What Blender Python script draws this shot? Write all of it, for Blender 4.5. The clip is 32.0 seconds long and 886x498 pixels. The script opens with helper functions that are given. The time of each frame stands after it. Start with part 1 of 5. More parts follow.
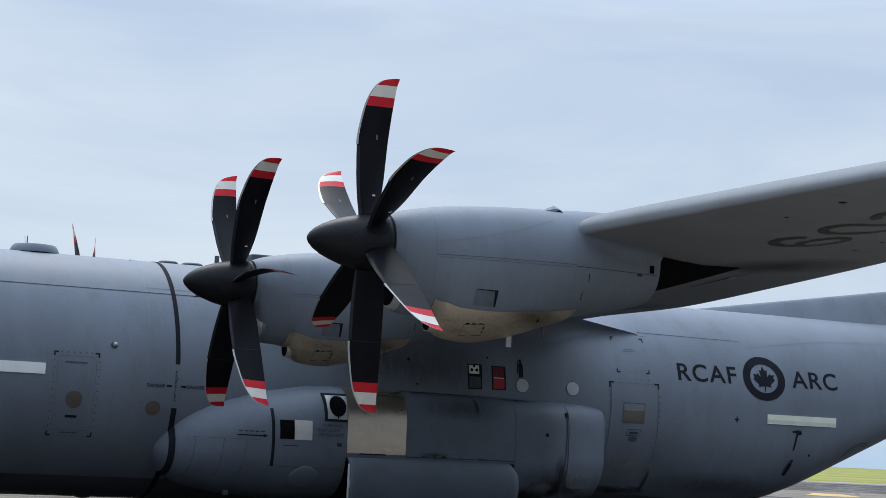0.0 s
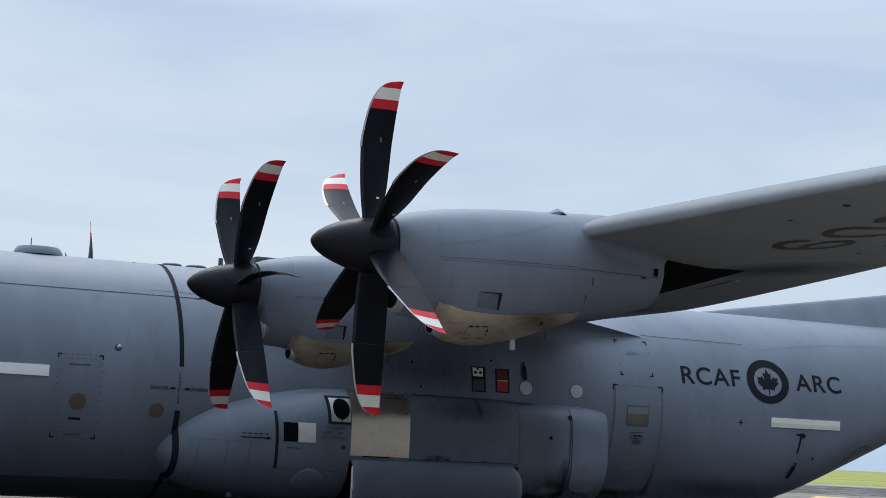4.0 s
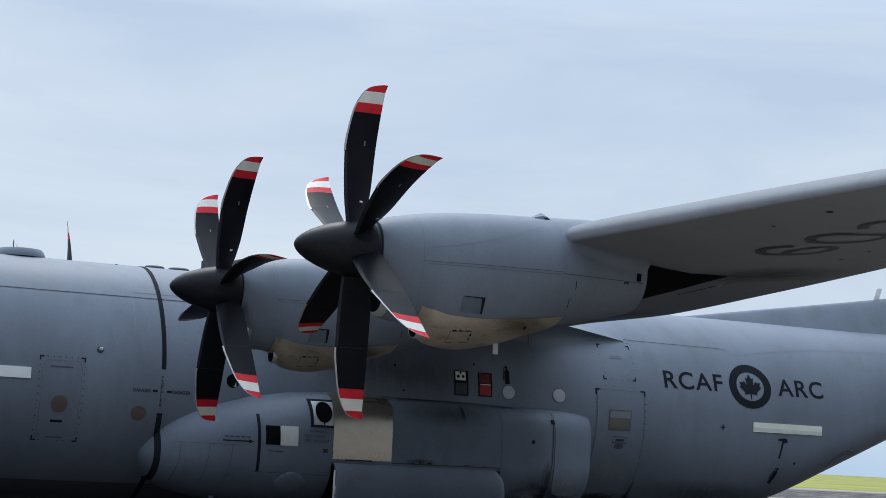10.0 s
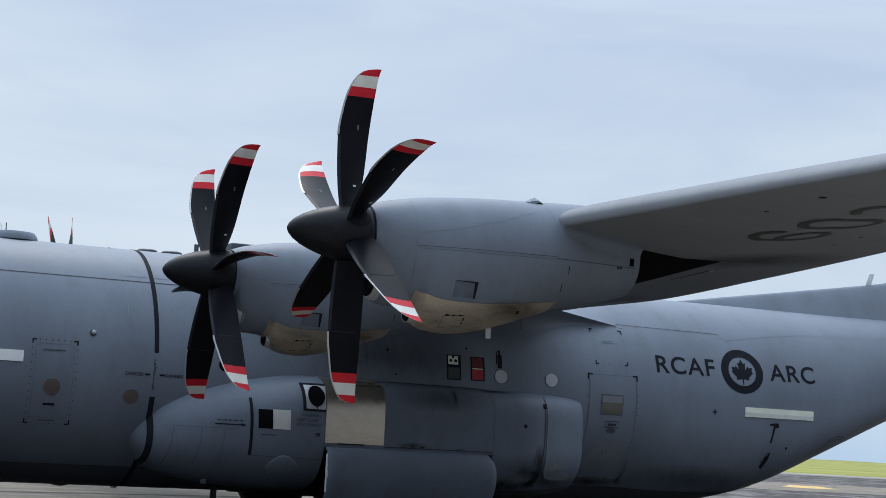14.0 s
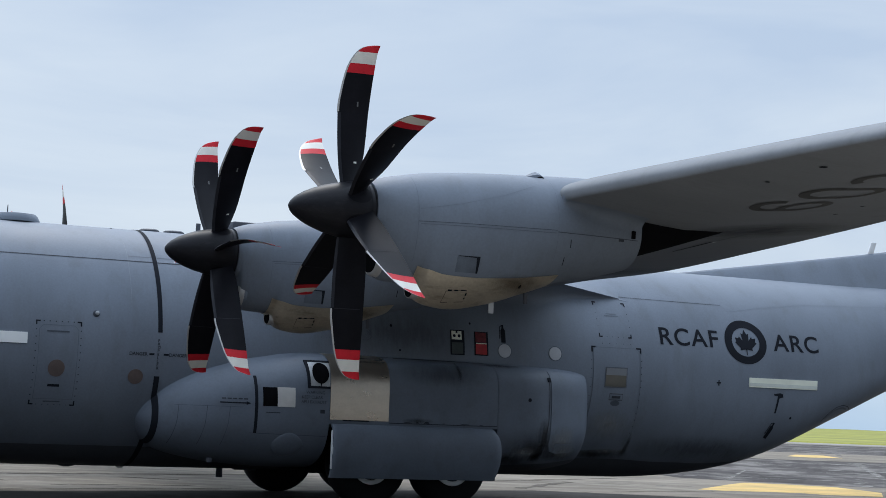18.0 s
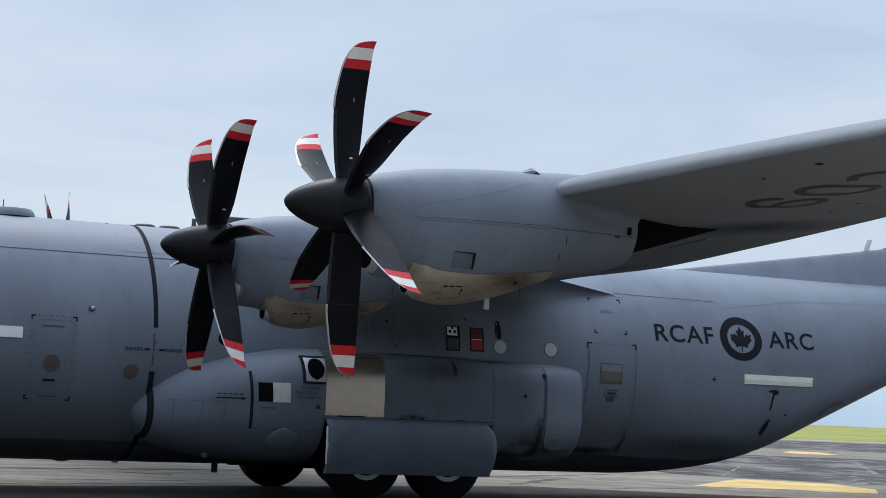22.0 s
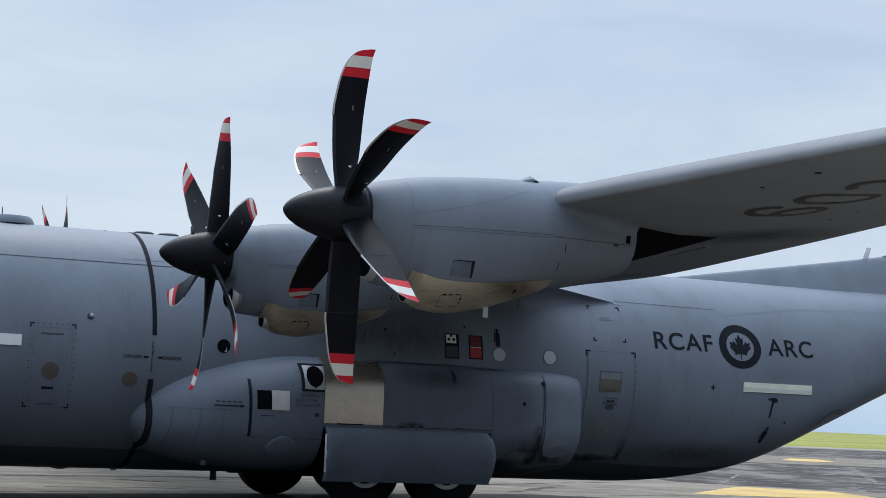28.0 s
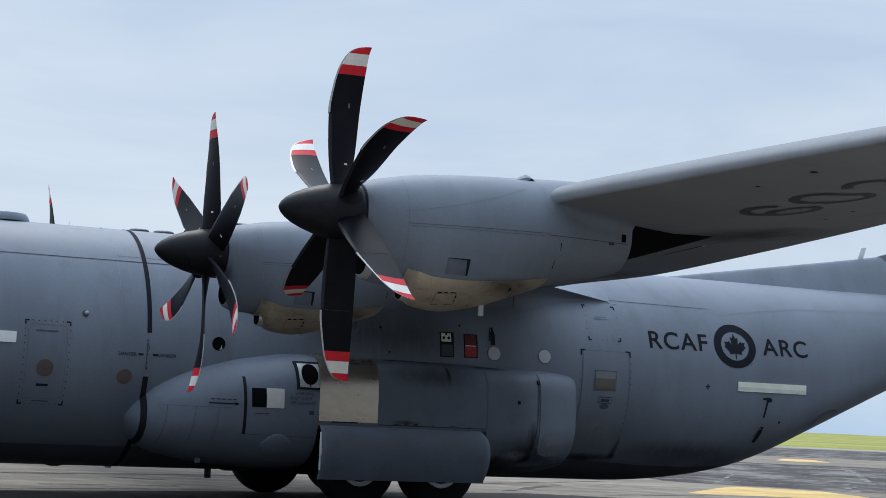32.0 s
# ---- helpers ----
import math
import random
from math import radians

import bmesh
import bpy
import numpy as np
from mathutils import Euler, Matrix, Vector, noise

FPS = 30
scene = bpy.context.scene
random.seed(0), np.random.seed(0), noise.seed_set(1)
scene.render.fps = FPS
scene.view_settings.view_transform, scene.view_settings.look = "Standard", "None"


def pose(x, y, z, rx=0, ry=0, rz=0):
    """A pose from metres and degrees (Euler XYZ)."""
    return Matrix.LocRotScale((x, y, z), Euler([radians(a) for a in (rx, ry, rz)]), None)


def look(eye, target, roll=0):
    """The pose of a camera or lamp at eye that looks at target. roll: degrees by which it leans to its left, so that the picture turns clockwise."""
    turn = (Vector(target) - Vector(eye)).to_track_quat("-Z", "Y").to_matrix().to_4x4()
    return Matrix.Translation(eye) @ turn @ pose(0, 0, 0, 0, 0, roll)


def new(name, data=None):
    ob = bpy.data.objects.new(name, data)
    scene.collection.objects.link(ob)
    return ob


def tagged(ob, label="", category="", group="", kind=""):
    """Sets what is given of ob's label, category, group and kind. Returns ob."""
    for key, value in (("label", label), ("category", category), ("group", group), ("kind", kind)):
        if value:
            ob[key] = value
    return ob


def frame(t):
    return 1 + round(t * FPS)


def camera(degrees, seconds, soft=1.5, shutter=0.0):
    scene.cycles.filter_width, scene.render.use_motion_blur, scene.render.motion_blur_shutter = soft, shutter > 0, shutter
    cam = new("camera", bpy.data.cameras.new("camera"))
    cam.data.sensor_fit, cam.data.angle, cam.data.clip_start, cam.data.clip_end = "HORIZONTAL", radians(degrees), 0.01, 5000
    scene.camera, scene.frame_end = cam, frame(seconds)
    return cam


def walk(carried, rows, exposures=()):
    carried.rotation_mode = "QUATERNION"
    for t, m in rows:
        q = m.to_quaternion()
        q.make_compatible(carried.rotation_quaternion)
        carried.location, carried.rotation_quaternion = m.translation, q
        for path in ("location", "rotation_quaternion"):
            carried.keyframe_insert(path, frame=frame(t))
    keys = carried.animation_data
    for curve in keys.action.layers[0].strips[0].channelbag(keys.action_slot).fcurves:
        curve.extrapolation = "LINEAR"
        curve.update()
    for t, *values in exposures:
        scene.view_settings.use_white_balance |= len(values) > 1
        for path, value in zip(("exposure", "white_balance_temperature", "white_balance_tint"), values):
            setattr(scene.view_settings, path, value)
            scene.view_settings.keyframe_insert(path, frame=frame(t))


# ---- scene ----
# ---------------- camera and its path ----------------
# seconds, place in metres, then heading from +Y towards +X, tilt up and lean in degrees
PATH = [
    (0, -8.411, -30.101, 1.55, 24.722, 6.457, 2.552),
    (0.5, -8.409, -30.101, 1.553, 24.669, 6.49, 2.656),
    (1, -8.407, -30.1, 1.558, 24.579, 6.554, 2.728),
    (1.5, -8.407, -30.1, 1.562, 24.527, 6.534, 2.682),
    (2, -8.409, -30.1, 1.563, 24.506, 6.495, 2.637),
    (2.5, -8.409, -30.098, 1.56, 24.536, 6.535, 2.682),
    (3, -8.409, -30.097, 1.556, 24.555, 6.558, 2.704),
    (3.5, -8.409, -30.095, 1.553, 24.561, 6.536, 2.642),
    (5.5, -8.407, -30.097, 1.56, 24.692, 6.542, 2.66),
    (6, -8.408, -30.099, 1.562, 24.724, 6.56, 2.618),
    (6.5, -8.41, -30.101, 1.562, 24.728, 6.561, 2.636),
    (7, -8.411, -30.102, 1.563, 24.756, 6.574, 2.698),
    (7.5, -8.411, -30.1, 1.562, 24.819, 6.586, 2.77),
    (8, -8.412, -30.096, 1.562, 24.852, 6.567, 2.795),
    (8.5, -8.412, -30.092, 1.563, 24.891, 6.555, 2.813),
    (9, -8.411, -30.089, 1.566, 24.999, 6.57, 2.791),
    (9.5, -8.411, -30.088, 1.569, 25.097, 6.62, 2.85),
    (10, -8.411, -30.089, 1.571, 25.141, 6.643, 2.83),
    (10.5, -8.411, -30.09, 1.573, 25.134, 6.574, 2.819),
    (11, -8.411, -30.09, 1.574, 25.165, 6.462, 2.847),
    (11.5, -8.411, -30.091, 1.575, 25.214, 6.401, 2.913),
    (12, -8.412, -30.091, 1.576, 25.253, 6.384, 2.99),
    (12.5, -8.414, -30.092, 1.576, 25.312, 6.387, 3.064),
    (13, -8.416, -30.091, 1.576, 25.327, 6.336, 3.099),
    (13.5, -8.418, -30.091, 1.576, 25.346, 6.257, 3.067),
    (14, -8.419, -30.092, 1.575, 25.408, 6.139, 2.972),
    (14.5, -8.42, -30.093, 1.575, 25.514, 6.014, 2.737),
    (16.5, -8.423, -30.102, 1.572, 25.328, 5.445, 1.928),
    (17, -8.419, -30.102, 1.573, 25.344, 5.356, 1.967),
    (17.5, -8.417, -30.101, 1.575, 25.36, 5.314, 2.011),
    (18, -8.415, -30.1, 1.576, 25.368, 5.337, 2.09),
    (18.5, -8.415, -30.099, 1.576, 25.399, 5.349, 2.147),
    (19, -8.416, -30.099, 1.576, 25.429, 5.29, 2.13),
    (19.5, -8.416, -30.098, 1.577, 25.462, 5.182, 2.126),
    (20, -8.416, -30.098, 1.579, 25.463, 5.149, 2.137),
    (20.5, -8.415, -30.098, 1.58, 25.457, 5.157, 2.197),
    (21, -8.415, -30.098, 1.58, 25.455, 5.22, 2.342),
    (21.5, -8.414, -30.099, 1.579, 25.492, 5.235, 2.271),
    (22, -8.414, -30.1, 1.578, 25.507, 5.204, 2.239),
    (22.5, -8.414, -30.101, 1.578, 25.473, 5.211, 2.286),
    (23, -8.413, -30.102, 1.582, 25.459, 5.231, 2.302),
    (23.5, -8.41, -30.102, 1.587, 25.489, 5.23, 2.324),
    (24, -8.406, -30.103, 1.593, 25.487, 5.161, 2.3),
    (24.5, -8.403, -30.103, 1.596, 25.43, 5.124, 2.323),
    (25, -8.401, -30.104, 1.598, 25.438, 5.127, 2.345),
    (25.5, -8.399, -30.105, 1.599, 25.448, 5.18, 2.328),
    (27.5, -8.403, -30.098, 1.604, 25.474, 5.4, 2.307),
    (28, -8.406, -30.097, 1.602, 25.517, 5.412, 2.281),
    (28.5, -8.407, -30.096, 1.6, 25.538, 5.395, 2.277),
    (29, -8.409, -30.096, 1.597, 25.533, 5.39, 2.264),
    (29.5, -8.411, -30.096, 1.594, 25.59, 5.416, 2.306),
    (30, -8.414, -30.096, 1.589, 25.646, 5.425, 2.362),
    (30.5, -8.416, -30.096, 1.585, 25.679, 5.399, 2.385),
    (31, -8.416, -30.096, 1.582, 25.664, 5.405, 2.429),
    (31.5, -8.415, -30.096, 1.582, 25.681, 5.43, 2.495),
    (32, -8.414, -30.096, 1.582, 25.685, 5.406, 2.468),
]


def eye_pose(x, y, z, heading, tilt, lean):
    h, t = radians(heading), radians(tilt)
    way = Vector((math.sin(h) * math.cos(t), math.cos(h) * math.cos(t), math.sin(t)))
    eye = Vector((x, y, z))
    return look(eye, eye + way * 10.0, lean)


cam = camera(28.092, 32.0, soft=0.85, shutter=0.015)
walk(cam, [(r[0], eye_pose(*r[1:])) for r in PATH])

# ---------------- sky, sun ----------------
SUN_AZ, SUN_EL = 8.0, 56.0      # degrees from +Y towards +X, and above the horizon


def build_world():
    w = bpy.data.worlds.new("hazy_sky")
    scene.world = w
    w.use_nodes = True
    nt = w.node_tree
    nt.nodes.clear()
    out = nt.nodes.new("ShaderNodeOutputWorld")
    bg = nt.nodes.new("ShaderNodeBackground")
    sky = nt.nodes.new("ShaderNodeTexSky")
    sky.sky_type = "NISHITA"
    sky.sun_disc = False
    sky.sun_elevation = radians(SUN_EL)
    sky.sun_rotation = radians(SUN_AZ)
    sky.air_density, sky.dust_density = 1.0, 2.0
    dim = nt.nodes.new("ShaderNodeVectorMath")
    dim.operation = "SCALE"
    dim.inputs["Scale"].default_value = 0.09
    nt.links.new(sky.outputs[0], dim.inputs[0])
    tc = nt.nodes.new("ShaderNodeTexCoord")
    mp = nt.nodes.new("ShaderNodeMapping")
    mp.inputs["Scale"].default_value = (1.6, 1.6, 6.5)
    mp.inputs["Rotation"].default_value = (0.0, radians(4), radians(20))
    nt.links.new(tc.outputs["Generated"], mp.inputs[0])
    n1 = nt.nodes.new("ShaderNodeTexNoise")
    n1.inputs["Scale"].default_value = 2.2
    n1.inputs["Detail"].default_value = 7.0
    n1.inputs["Roughness"].default_value = 0.52
    n1.inputs["Distortion"].default_value = 0.5
    nt.links.new(mp.outputs[0], n1.inputs[0])
    ramp = nt.nodes.new("ShaderNodeValToRGB")
    e = ramp.color_ramp.elements
    e[0].position, e[0].color = 0.34, (0.515, 0.640, 0.825, 1)
    e[1].position, e[1].color = 0.66, (0.690, 0.795, 0.920, 1)
    nt.links.new(n1.outputs[0], ramp.inputs[0])
    mix = nt.nodes.new("ShaderNodeMix")
    mix.data_type = "RGBA"
    mix.inputs["Factor"].default_value = 0.86
    nt.links.new(dim.outputs[0], mix.inputs["A"])
    nt.links.new(ramp.outputs[0], mix.inputs["B"])
    sep = nt.nodes.new("ShaderNodeSeparateXYZ")
    nt.links.new(tc.outputs["Generated"], sep.inputs[0])
    up = nt.nodes.new("ShaderNodeMapRange")
    up.inputs["From Min"].default_value, up.inputs["From Max"].default_value = 0.24, 0.78
    up.inputs["To Min"].default_value, up.inputs["To Max"].default_value = 1.0, 3.35
    nt.links.new(sep.outputs["Z"], up.inputs[0])
    lift = nt.nodes.new("ShaderNodeVectorMath")
    lift.operation = "SCALE"
    # a little bluer close to the horizon
    low = nt.nodes.new("ShaderNodeMapRange")
    low.inputs["From Min"].default_value, low.inputs["From Max"].default_value = 0.0, 0.09
    low.inputs["To Min"].default_value, low.inputs["To Max"].default_value = 1.0, 0.0
    nt.links.new(sep.outputs["Z"], low.inputs[0])
    tint = nt.nodes.new("ShaderNodeMix")
    tint.data_type, tint.blend_type = "RGBA", "MULTIPLY"
    tint.inputs["B"].default_value = (0.80, 0.92, 1.02, 1)
    nt.links.new(low.outputs[0], tint.inputs["Factor"])
    nt.links.new(mix.outputs["Result"], tint.inputs["A"])
    nt.links.new(tint.outputs["Result"], lift.inputs[0])
    # brighter on the sun's side, duller on the side away from it
    dot = nt.nodes.new("ShaderNodeVectorMath")
    dot.operation = "DOT_PRODUCT"
    dot.inputs[1].default_value = (math.sin(radians(SUN_AZ)), math.cos(radians(SUN_AZ)), 0.0)
    nt.links.new(tc.outputs["Generated"], dot.inputs[0])
    glow = nt.nodes.new("ShaderNodeMapRange")
    glow.interpolation_type = "SMOOTHSTEP"
    glow.inputs["From Min"].default_value, glow.inputs["From Max"].default_value = -0.8, 0.6
    glow.inputs["To Min"].default_value, glow.inputs["To Max"].default_value = 0.47, 1.0
    nt.links.new(dot.outputs["Value"], glow.inputs[0])
    both = nt.nodes.new("ShaderNodeMath")
    both.operation = "MULTIPLY"
    nt.links.new(up.outputs[0], both.inputs[0])
    nt.links.new(glow.outputs[0], both.inputs[1])
    nt.links.new(both.outputs[0], lift.inputs["Scale"])
    nt.links.new(lift.outputs[0], bg.inputs[0])
    bg.inputs[1].default_value = 1.0
    nt.links.new(bg.outputs[0], out.inputs[0])


build_world()
sun = new("sun", bpy.data.lights.new("sun", "SUN"))
sun.data.energy, sun.data.angle, sun.data.color = 0.9, radians(24.0), (1.0, 0.95, 0.88)
h_, e_ = radians(SUN_AZ), radians(SUN_EL)
sun.matrix_world = look(Vector((60 * math.sin(h_) * math.cos(e_), 60 * math.cos(h_) * math.cos(e_), 60 * math.sin(e_))), (0, 0, 0))
scene.view_settings.exposure = 0.0


# ---------------- materials ----------------
def material(name, color, rough=0.5, metal=0.0, vary=0.12, scale=1.5, stretch=(1, 1, 1), grain=60.0, bump=0.02, spots=0.0, spot_color=(0.02, 0.02, 0.02), coat=0.0, spec=0.35):
    m = bpy.data.materials.new(name)
    m.use_nodes = True
    nt = m.node_tree
    bsdf = nt.nodes["Principled BSDF"]
    bsdf.inputs["Roughness"].default_value = rough
    bsdf.inputs["Metallic"].default_value = metal
    bsdf.inputs["Coat Weight"].default_value = coat
    bsdf.inputs["Specular IOR Level"].default_value = spec
    tc = nt.nodes.new("ShaderNodeTexCoord")
    mp = nt.nodes.new("ShaderNodeMapping")
    mp.inputs["Scale"].default_value = stretch
    nt.links.new(tc.outputs["Object"], mp.inputs[0])
    big = nt.nodes.new("ShaderNodeTexNoise")
    big.inputs["Scale"].default_value = scale
    big.inputs["Detail"].default_value = 5.0
    nt.links.new(mp.outputs[0], big.inputs[0])
    fine = nt.nodes.new("ShaderNodeTexNoise")
    fine.inputs["Scale"].default_value = grain
    fine.inputs["Detail"].default_value = 3.0
    nt.links.new(tc.outputs["Object"], fine.inputs[0])
    r = nt.nodes.new("ShaderNodeValToRGB")
    a, b = r.color_ramp.elements
    a.position, b.position = 0.3, 0.7
    a.color = (*[c * (1 - vary) for c in color], 1)
    b.color = (*[min(1, c * (1 + vary)) for c in color], 1)
    nt.links.new(big.outputs[0], r.inputs[0])
    last = r.outputs[0]
    mx = nt.nodes.new("ShaderNodeMix")
    mx.data_type, mx.blend_type = "RGBA", "OVERLAY"
    mx.inputs["Factor"].default_value = min(0.35, vary)
    nt.links.new(last, mx.inputs["A"])
    nt.links.new(fine.outputs[0], mx.inputs["B"])
    last = mx.outputs["Result"]
    if spots:
        sp = nt.nodes.new("ShaderNodeTexNoise")
        sp.inputs["Scale"].default_value = scale * 2.3
        sp.inputs["Detail"].default_value = 8.0
        sp.inputs["Roughness"].default_value = 0.65
        nt.links.new(mp.outputs[0], sp.inputs[0])
        rr = nt.nodes.new("ShaderNodeValToRGB")
        rr.color_ramp.elements[0].position, rr.color_ramp.elements[1].position = 0.52, 0.72
        rr.color_ramp.elements[0].color = (0, 0, 0, 1)
        rr.color_ramp.elements[1].color = (spots, spots, spots, 1)
        nt.links.new(sp.outputs[0], rr.inputs[0])
        m2 = nt.nodes.new("ShaderNodeMix")
        m2.data_type = "RGBA"
        nt.links.new(rr.outputs[0], m2.inputs["Factor"])
        nt.links.new(last, m2.inputs["A"])
        m2.inputs["B"].default_value = (*spot_color, 1)
        last = m2.outputs["Result"]
    nt.links.new(last, bsdf.inputs["Base Color"])
    mr = nt.nodes.new("ShaderNodeMapRange")
    mr.inputs["To Min"].default_value, mr.inputs["To Max"].default_value = max(0.03, rough - 0.1), min(1, rough + 0.1)
    nt.links.new(big.outputs[0], mr.inputs[0])
    nt.links.new(mr.outputs[0], bsdf.inputs["Roughness"])
    if bump:
        bp = nt.nodes.new("ShaderNodeBump")
        bp.inputs["Strength"].default_value = bump
        bp.inputs["Distance"].default_value = 0.02
        nt.links.new(fine.outputs[0], bp.inputs["Height"])
        nt.links.new(bp.outputs[0], bsdf.inputs["Normal"])
    return m


PAINT = material("grey_aircraft_paint", (0.168, 0.194, 0.235), 0.50, spec=0.26, vary=0.11, scale=0.9, stretch=(1.3, 1, 0.45), grain=30, bump=0.015, spots=0.28, spot_color=(0.10, 0.105, 0.11))
# the same grey twice more: wing lighter for bounced light, pod darker for shade
WING_LIT = material("grey_paint_bounce_lit", (0.218, 0.228, 0.243), 0.6, spec=0.12, vary=0.08, scale=0.8, stretch=(0.5, 1.6, 1), grain=25, bump=0.015, spots=0.25, spot_color=(0.11, 0.105, 0.10))
POD_SHADE = material("grey_paint_shaded", (0.147, 0.171, 0.209), 0.5, spec=0.22, vary=0.1, scale=1.3, grain=25, bump=0.02, spots=0.3, spot_color=(0.085, 0.085, 0.09))
BELLY = material("dark_skin_grey", (0.080, 0.086, 0.102), 0.55, spec=0.2, vary=0.15, scale=1.2, spots=0.3, grain=30)
MARK = material("dark_marking_paint", (0.016, 0.018, 0.024), 0.75, spec=0.07, vary=0.1, scale=4, bump=0.0)
SEAM = material("panel_seam", (0.048, 0.053, 0.064), 0.6, vary=0.2, scale=3, bump=0.0, spec=0.1)
FAINT = material("faint_stencil_paint", (0.085, 0.097, 0.118), 0.6, vary=0.2, scale=8, bump=0.0, spec=0.1)
BLACK = material("black_blade_paint", (0.007, 0.007, 0.010), 0.46, spec=0.10, vary=0.25, scale=3, grain=40, bump=0.02, spots=0.12, spot_color=(0.025, 0.025, 0.025))
SPIN = material("black_spinner_paint", (0.010, 0.010, 0.013), 0.43, spec=0.18, vary=0.2, scale=3, stretch=(1, 4, 4), grain=50, bump=0.02, spots=0.2, spot_color=(0.045, 0.044, 0.046))
RED = material("red_tip_paint", (0.60, 0.018, 0.030), 0.5, vary=0.12, scale=6, spec=0.2)
WHITE = material("white_tip_paint", (0.76, 0.73, 0.66), 0.5, vary=0.06, spec=0.2, scale=6)
BOOT = material("grey_rubber_edge_boot", (0.024, 0.025, 0.031), 0.5, spec=0.15, vary=0.2, scale=6, grain=50, bump=0.02)
NICKEL = material("bare_nickel_edge", (0.47, 0.46, 0.45), 0.45, metal=0.3, vary=0.1, scale=8)
TAN = material("heat_stained_metal", (0.58, 0.50, 0.385), 0.34, metal=0.65, vary=0.2, scale=2.2, stretch=(0.6, 1, 1.8), grain=30, bump=0.04, spots=0.6, spot_color=(0.21, 0.15, 0.10))
STEEL = material("bare_steel_plate", (0.54, 0.47, 0.39), 0.30, metal=0.9, vary=0.10, scale=2.6, stretch=(1.0, 1, 2), grain=30, bump=0.04, spots=0.2, spot_color=(0.34, 0.27, 0.20))
ZINC = material("bright_vent_metal", (0.44, 0.45, 0.46), 0.45, metal=0.5, vary=0.15, scale=6, grain=40, bump=0.03, spots=0.4, spot_color=(0.22, 0.20, 0.18))
# near-black: the shade in openings put into the colour, and a drip stain
DARK = material("shade_and_drip_black", (0.006, 0.006, 0.007), 0.95, vary=0.2, scale=4, bump=0.0, spec=0.03)
PALE = material("pale_formation_strip", (0.82, 0.83, 0.70), 0.5, vary=0.08, scale=3)
PALE2 = material("white_formation_strip", (0.86, 0.87, 0.86), 0.5, vary=0.05, scale=3)
LENS = material("pale_strip_lens", (0.66, 0.69, 0.62), 0.35, vary=0.08, scale=4)
WARMW = material("warm_white_panel", (0.62, 0.60, 0.57), 0.5, vary=0.08, scale=5)
DISC = material("grey_patch_disc", (0.46, 0.475, 0.50), 0.5, vary=0.06, scale=5)
BRASS = material("brown_patch_disc", (0.120, 0.090, 0.082), 0.5, vary=0.12, scale=8)
GLASS = material("dim_window_glass", (0.10, 0.095, 0.08), 0.2, vary=0.12, scale=3, bump=0.0, coat=0.5)
LAMPG = material("lamp_lens", (0.40, 0.42, 0.44), 0.08, vary=0.05, scale=8, bump=0.0, coat=0.6)
RUBBER = material("tyre_rubber", (0.010, 0.010, 0.011), 0.8, spec=0.15, vary=0.2, scale=6, grain=90, bump=0.06)
RIM = material("white_wheel_rim", (0.82, 0.82, 0.82), 0.4, vary=0.08, scale=6)
DEEPRED = material("dark_red_placard", (0.13, 0.012, 0.016), 0.5, vary=0.45, scale=22)
REDBOX = material("red_placard", (0.42, 0.02, 0.025), 0.5, vary=0.15, scale=10)
YELLOW = material("yellow_ground_paint", (0.64, 0.43, 0.145), 0.8, vary=0.2, scale=0.8, grain=12, spots=0.35, spot_color=(0.33, 0.25, 0.14))
PALEP = material("pale_scratch", (0.225, 0.245, 0.275), 0.5, vary=0.1, scale=4, bump=0.0)
BLIND = material("grey_window_blind", (0.20, 0.21, 0.225), 0.6, vary=0.08, scale=5, bump=0.0)
SOFT = material("paint_joint", (0.128, 0.147, 0.176), 0.5, vary=0.15, scale=5, bump=0.0, spec=0.1)
HAIR = material("hairline_joint", (0.158, 0.184, 0.225), 0.5, vary=0.12, scale=5, bump=0.0, spec=0.1)
SPECK = material("worn_decal", (0.13, 0.13, 0.128), 0.6, vary=0.15, scale=9, bump=0.0)
TARP = material("dull_green_placard", (0.05, 0.06, 0.06), 0.6, vary=0.2, scale=8)


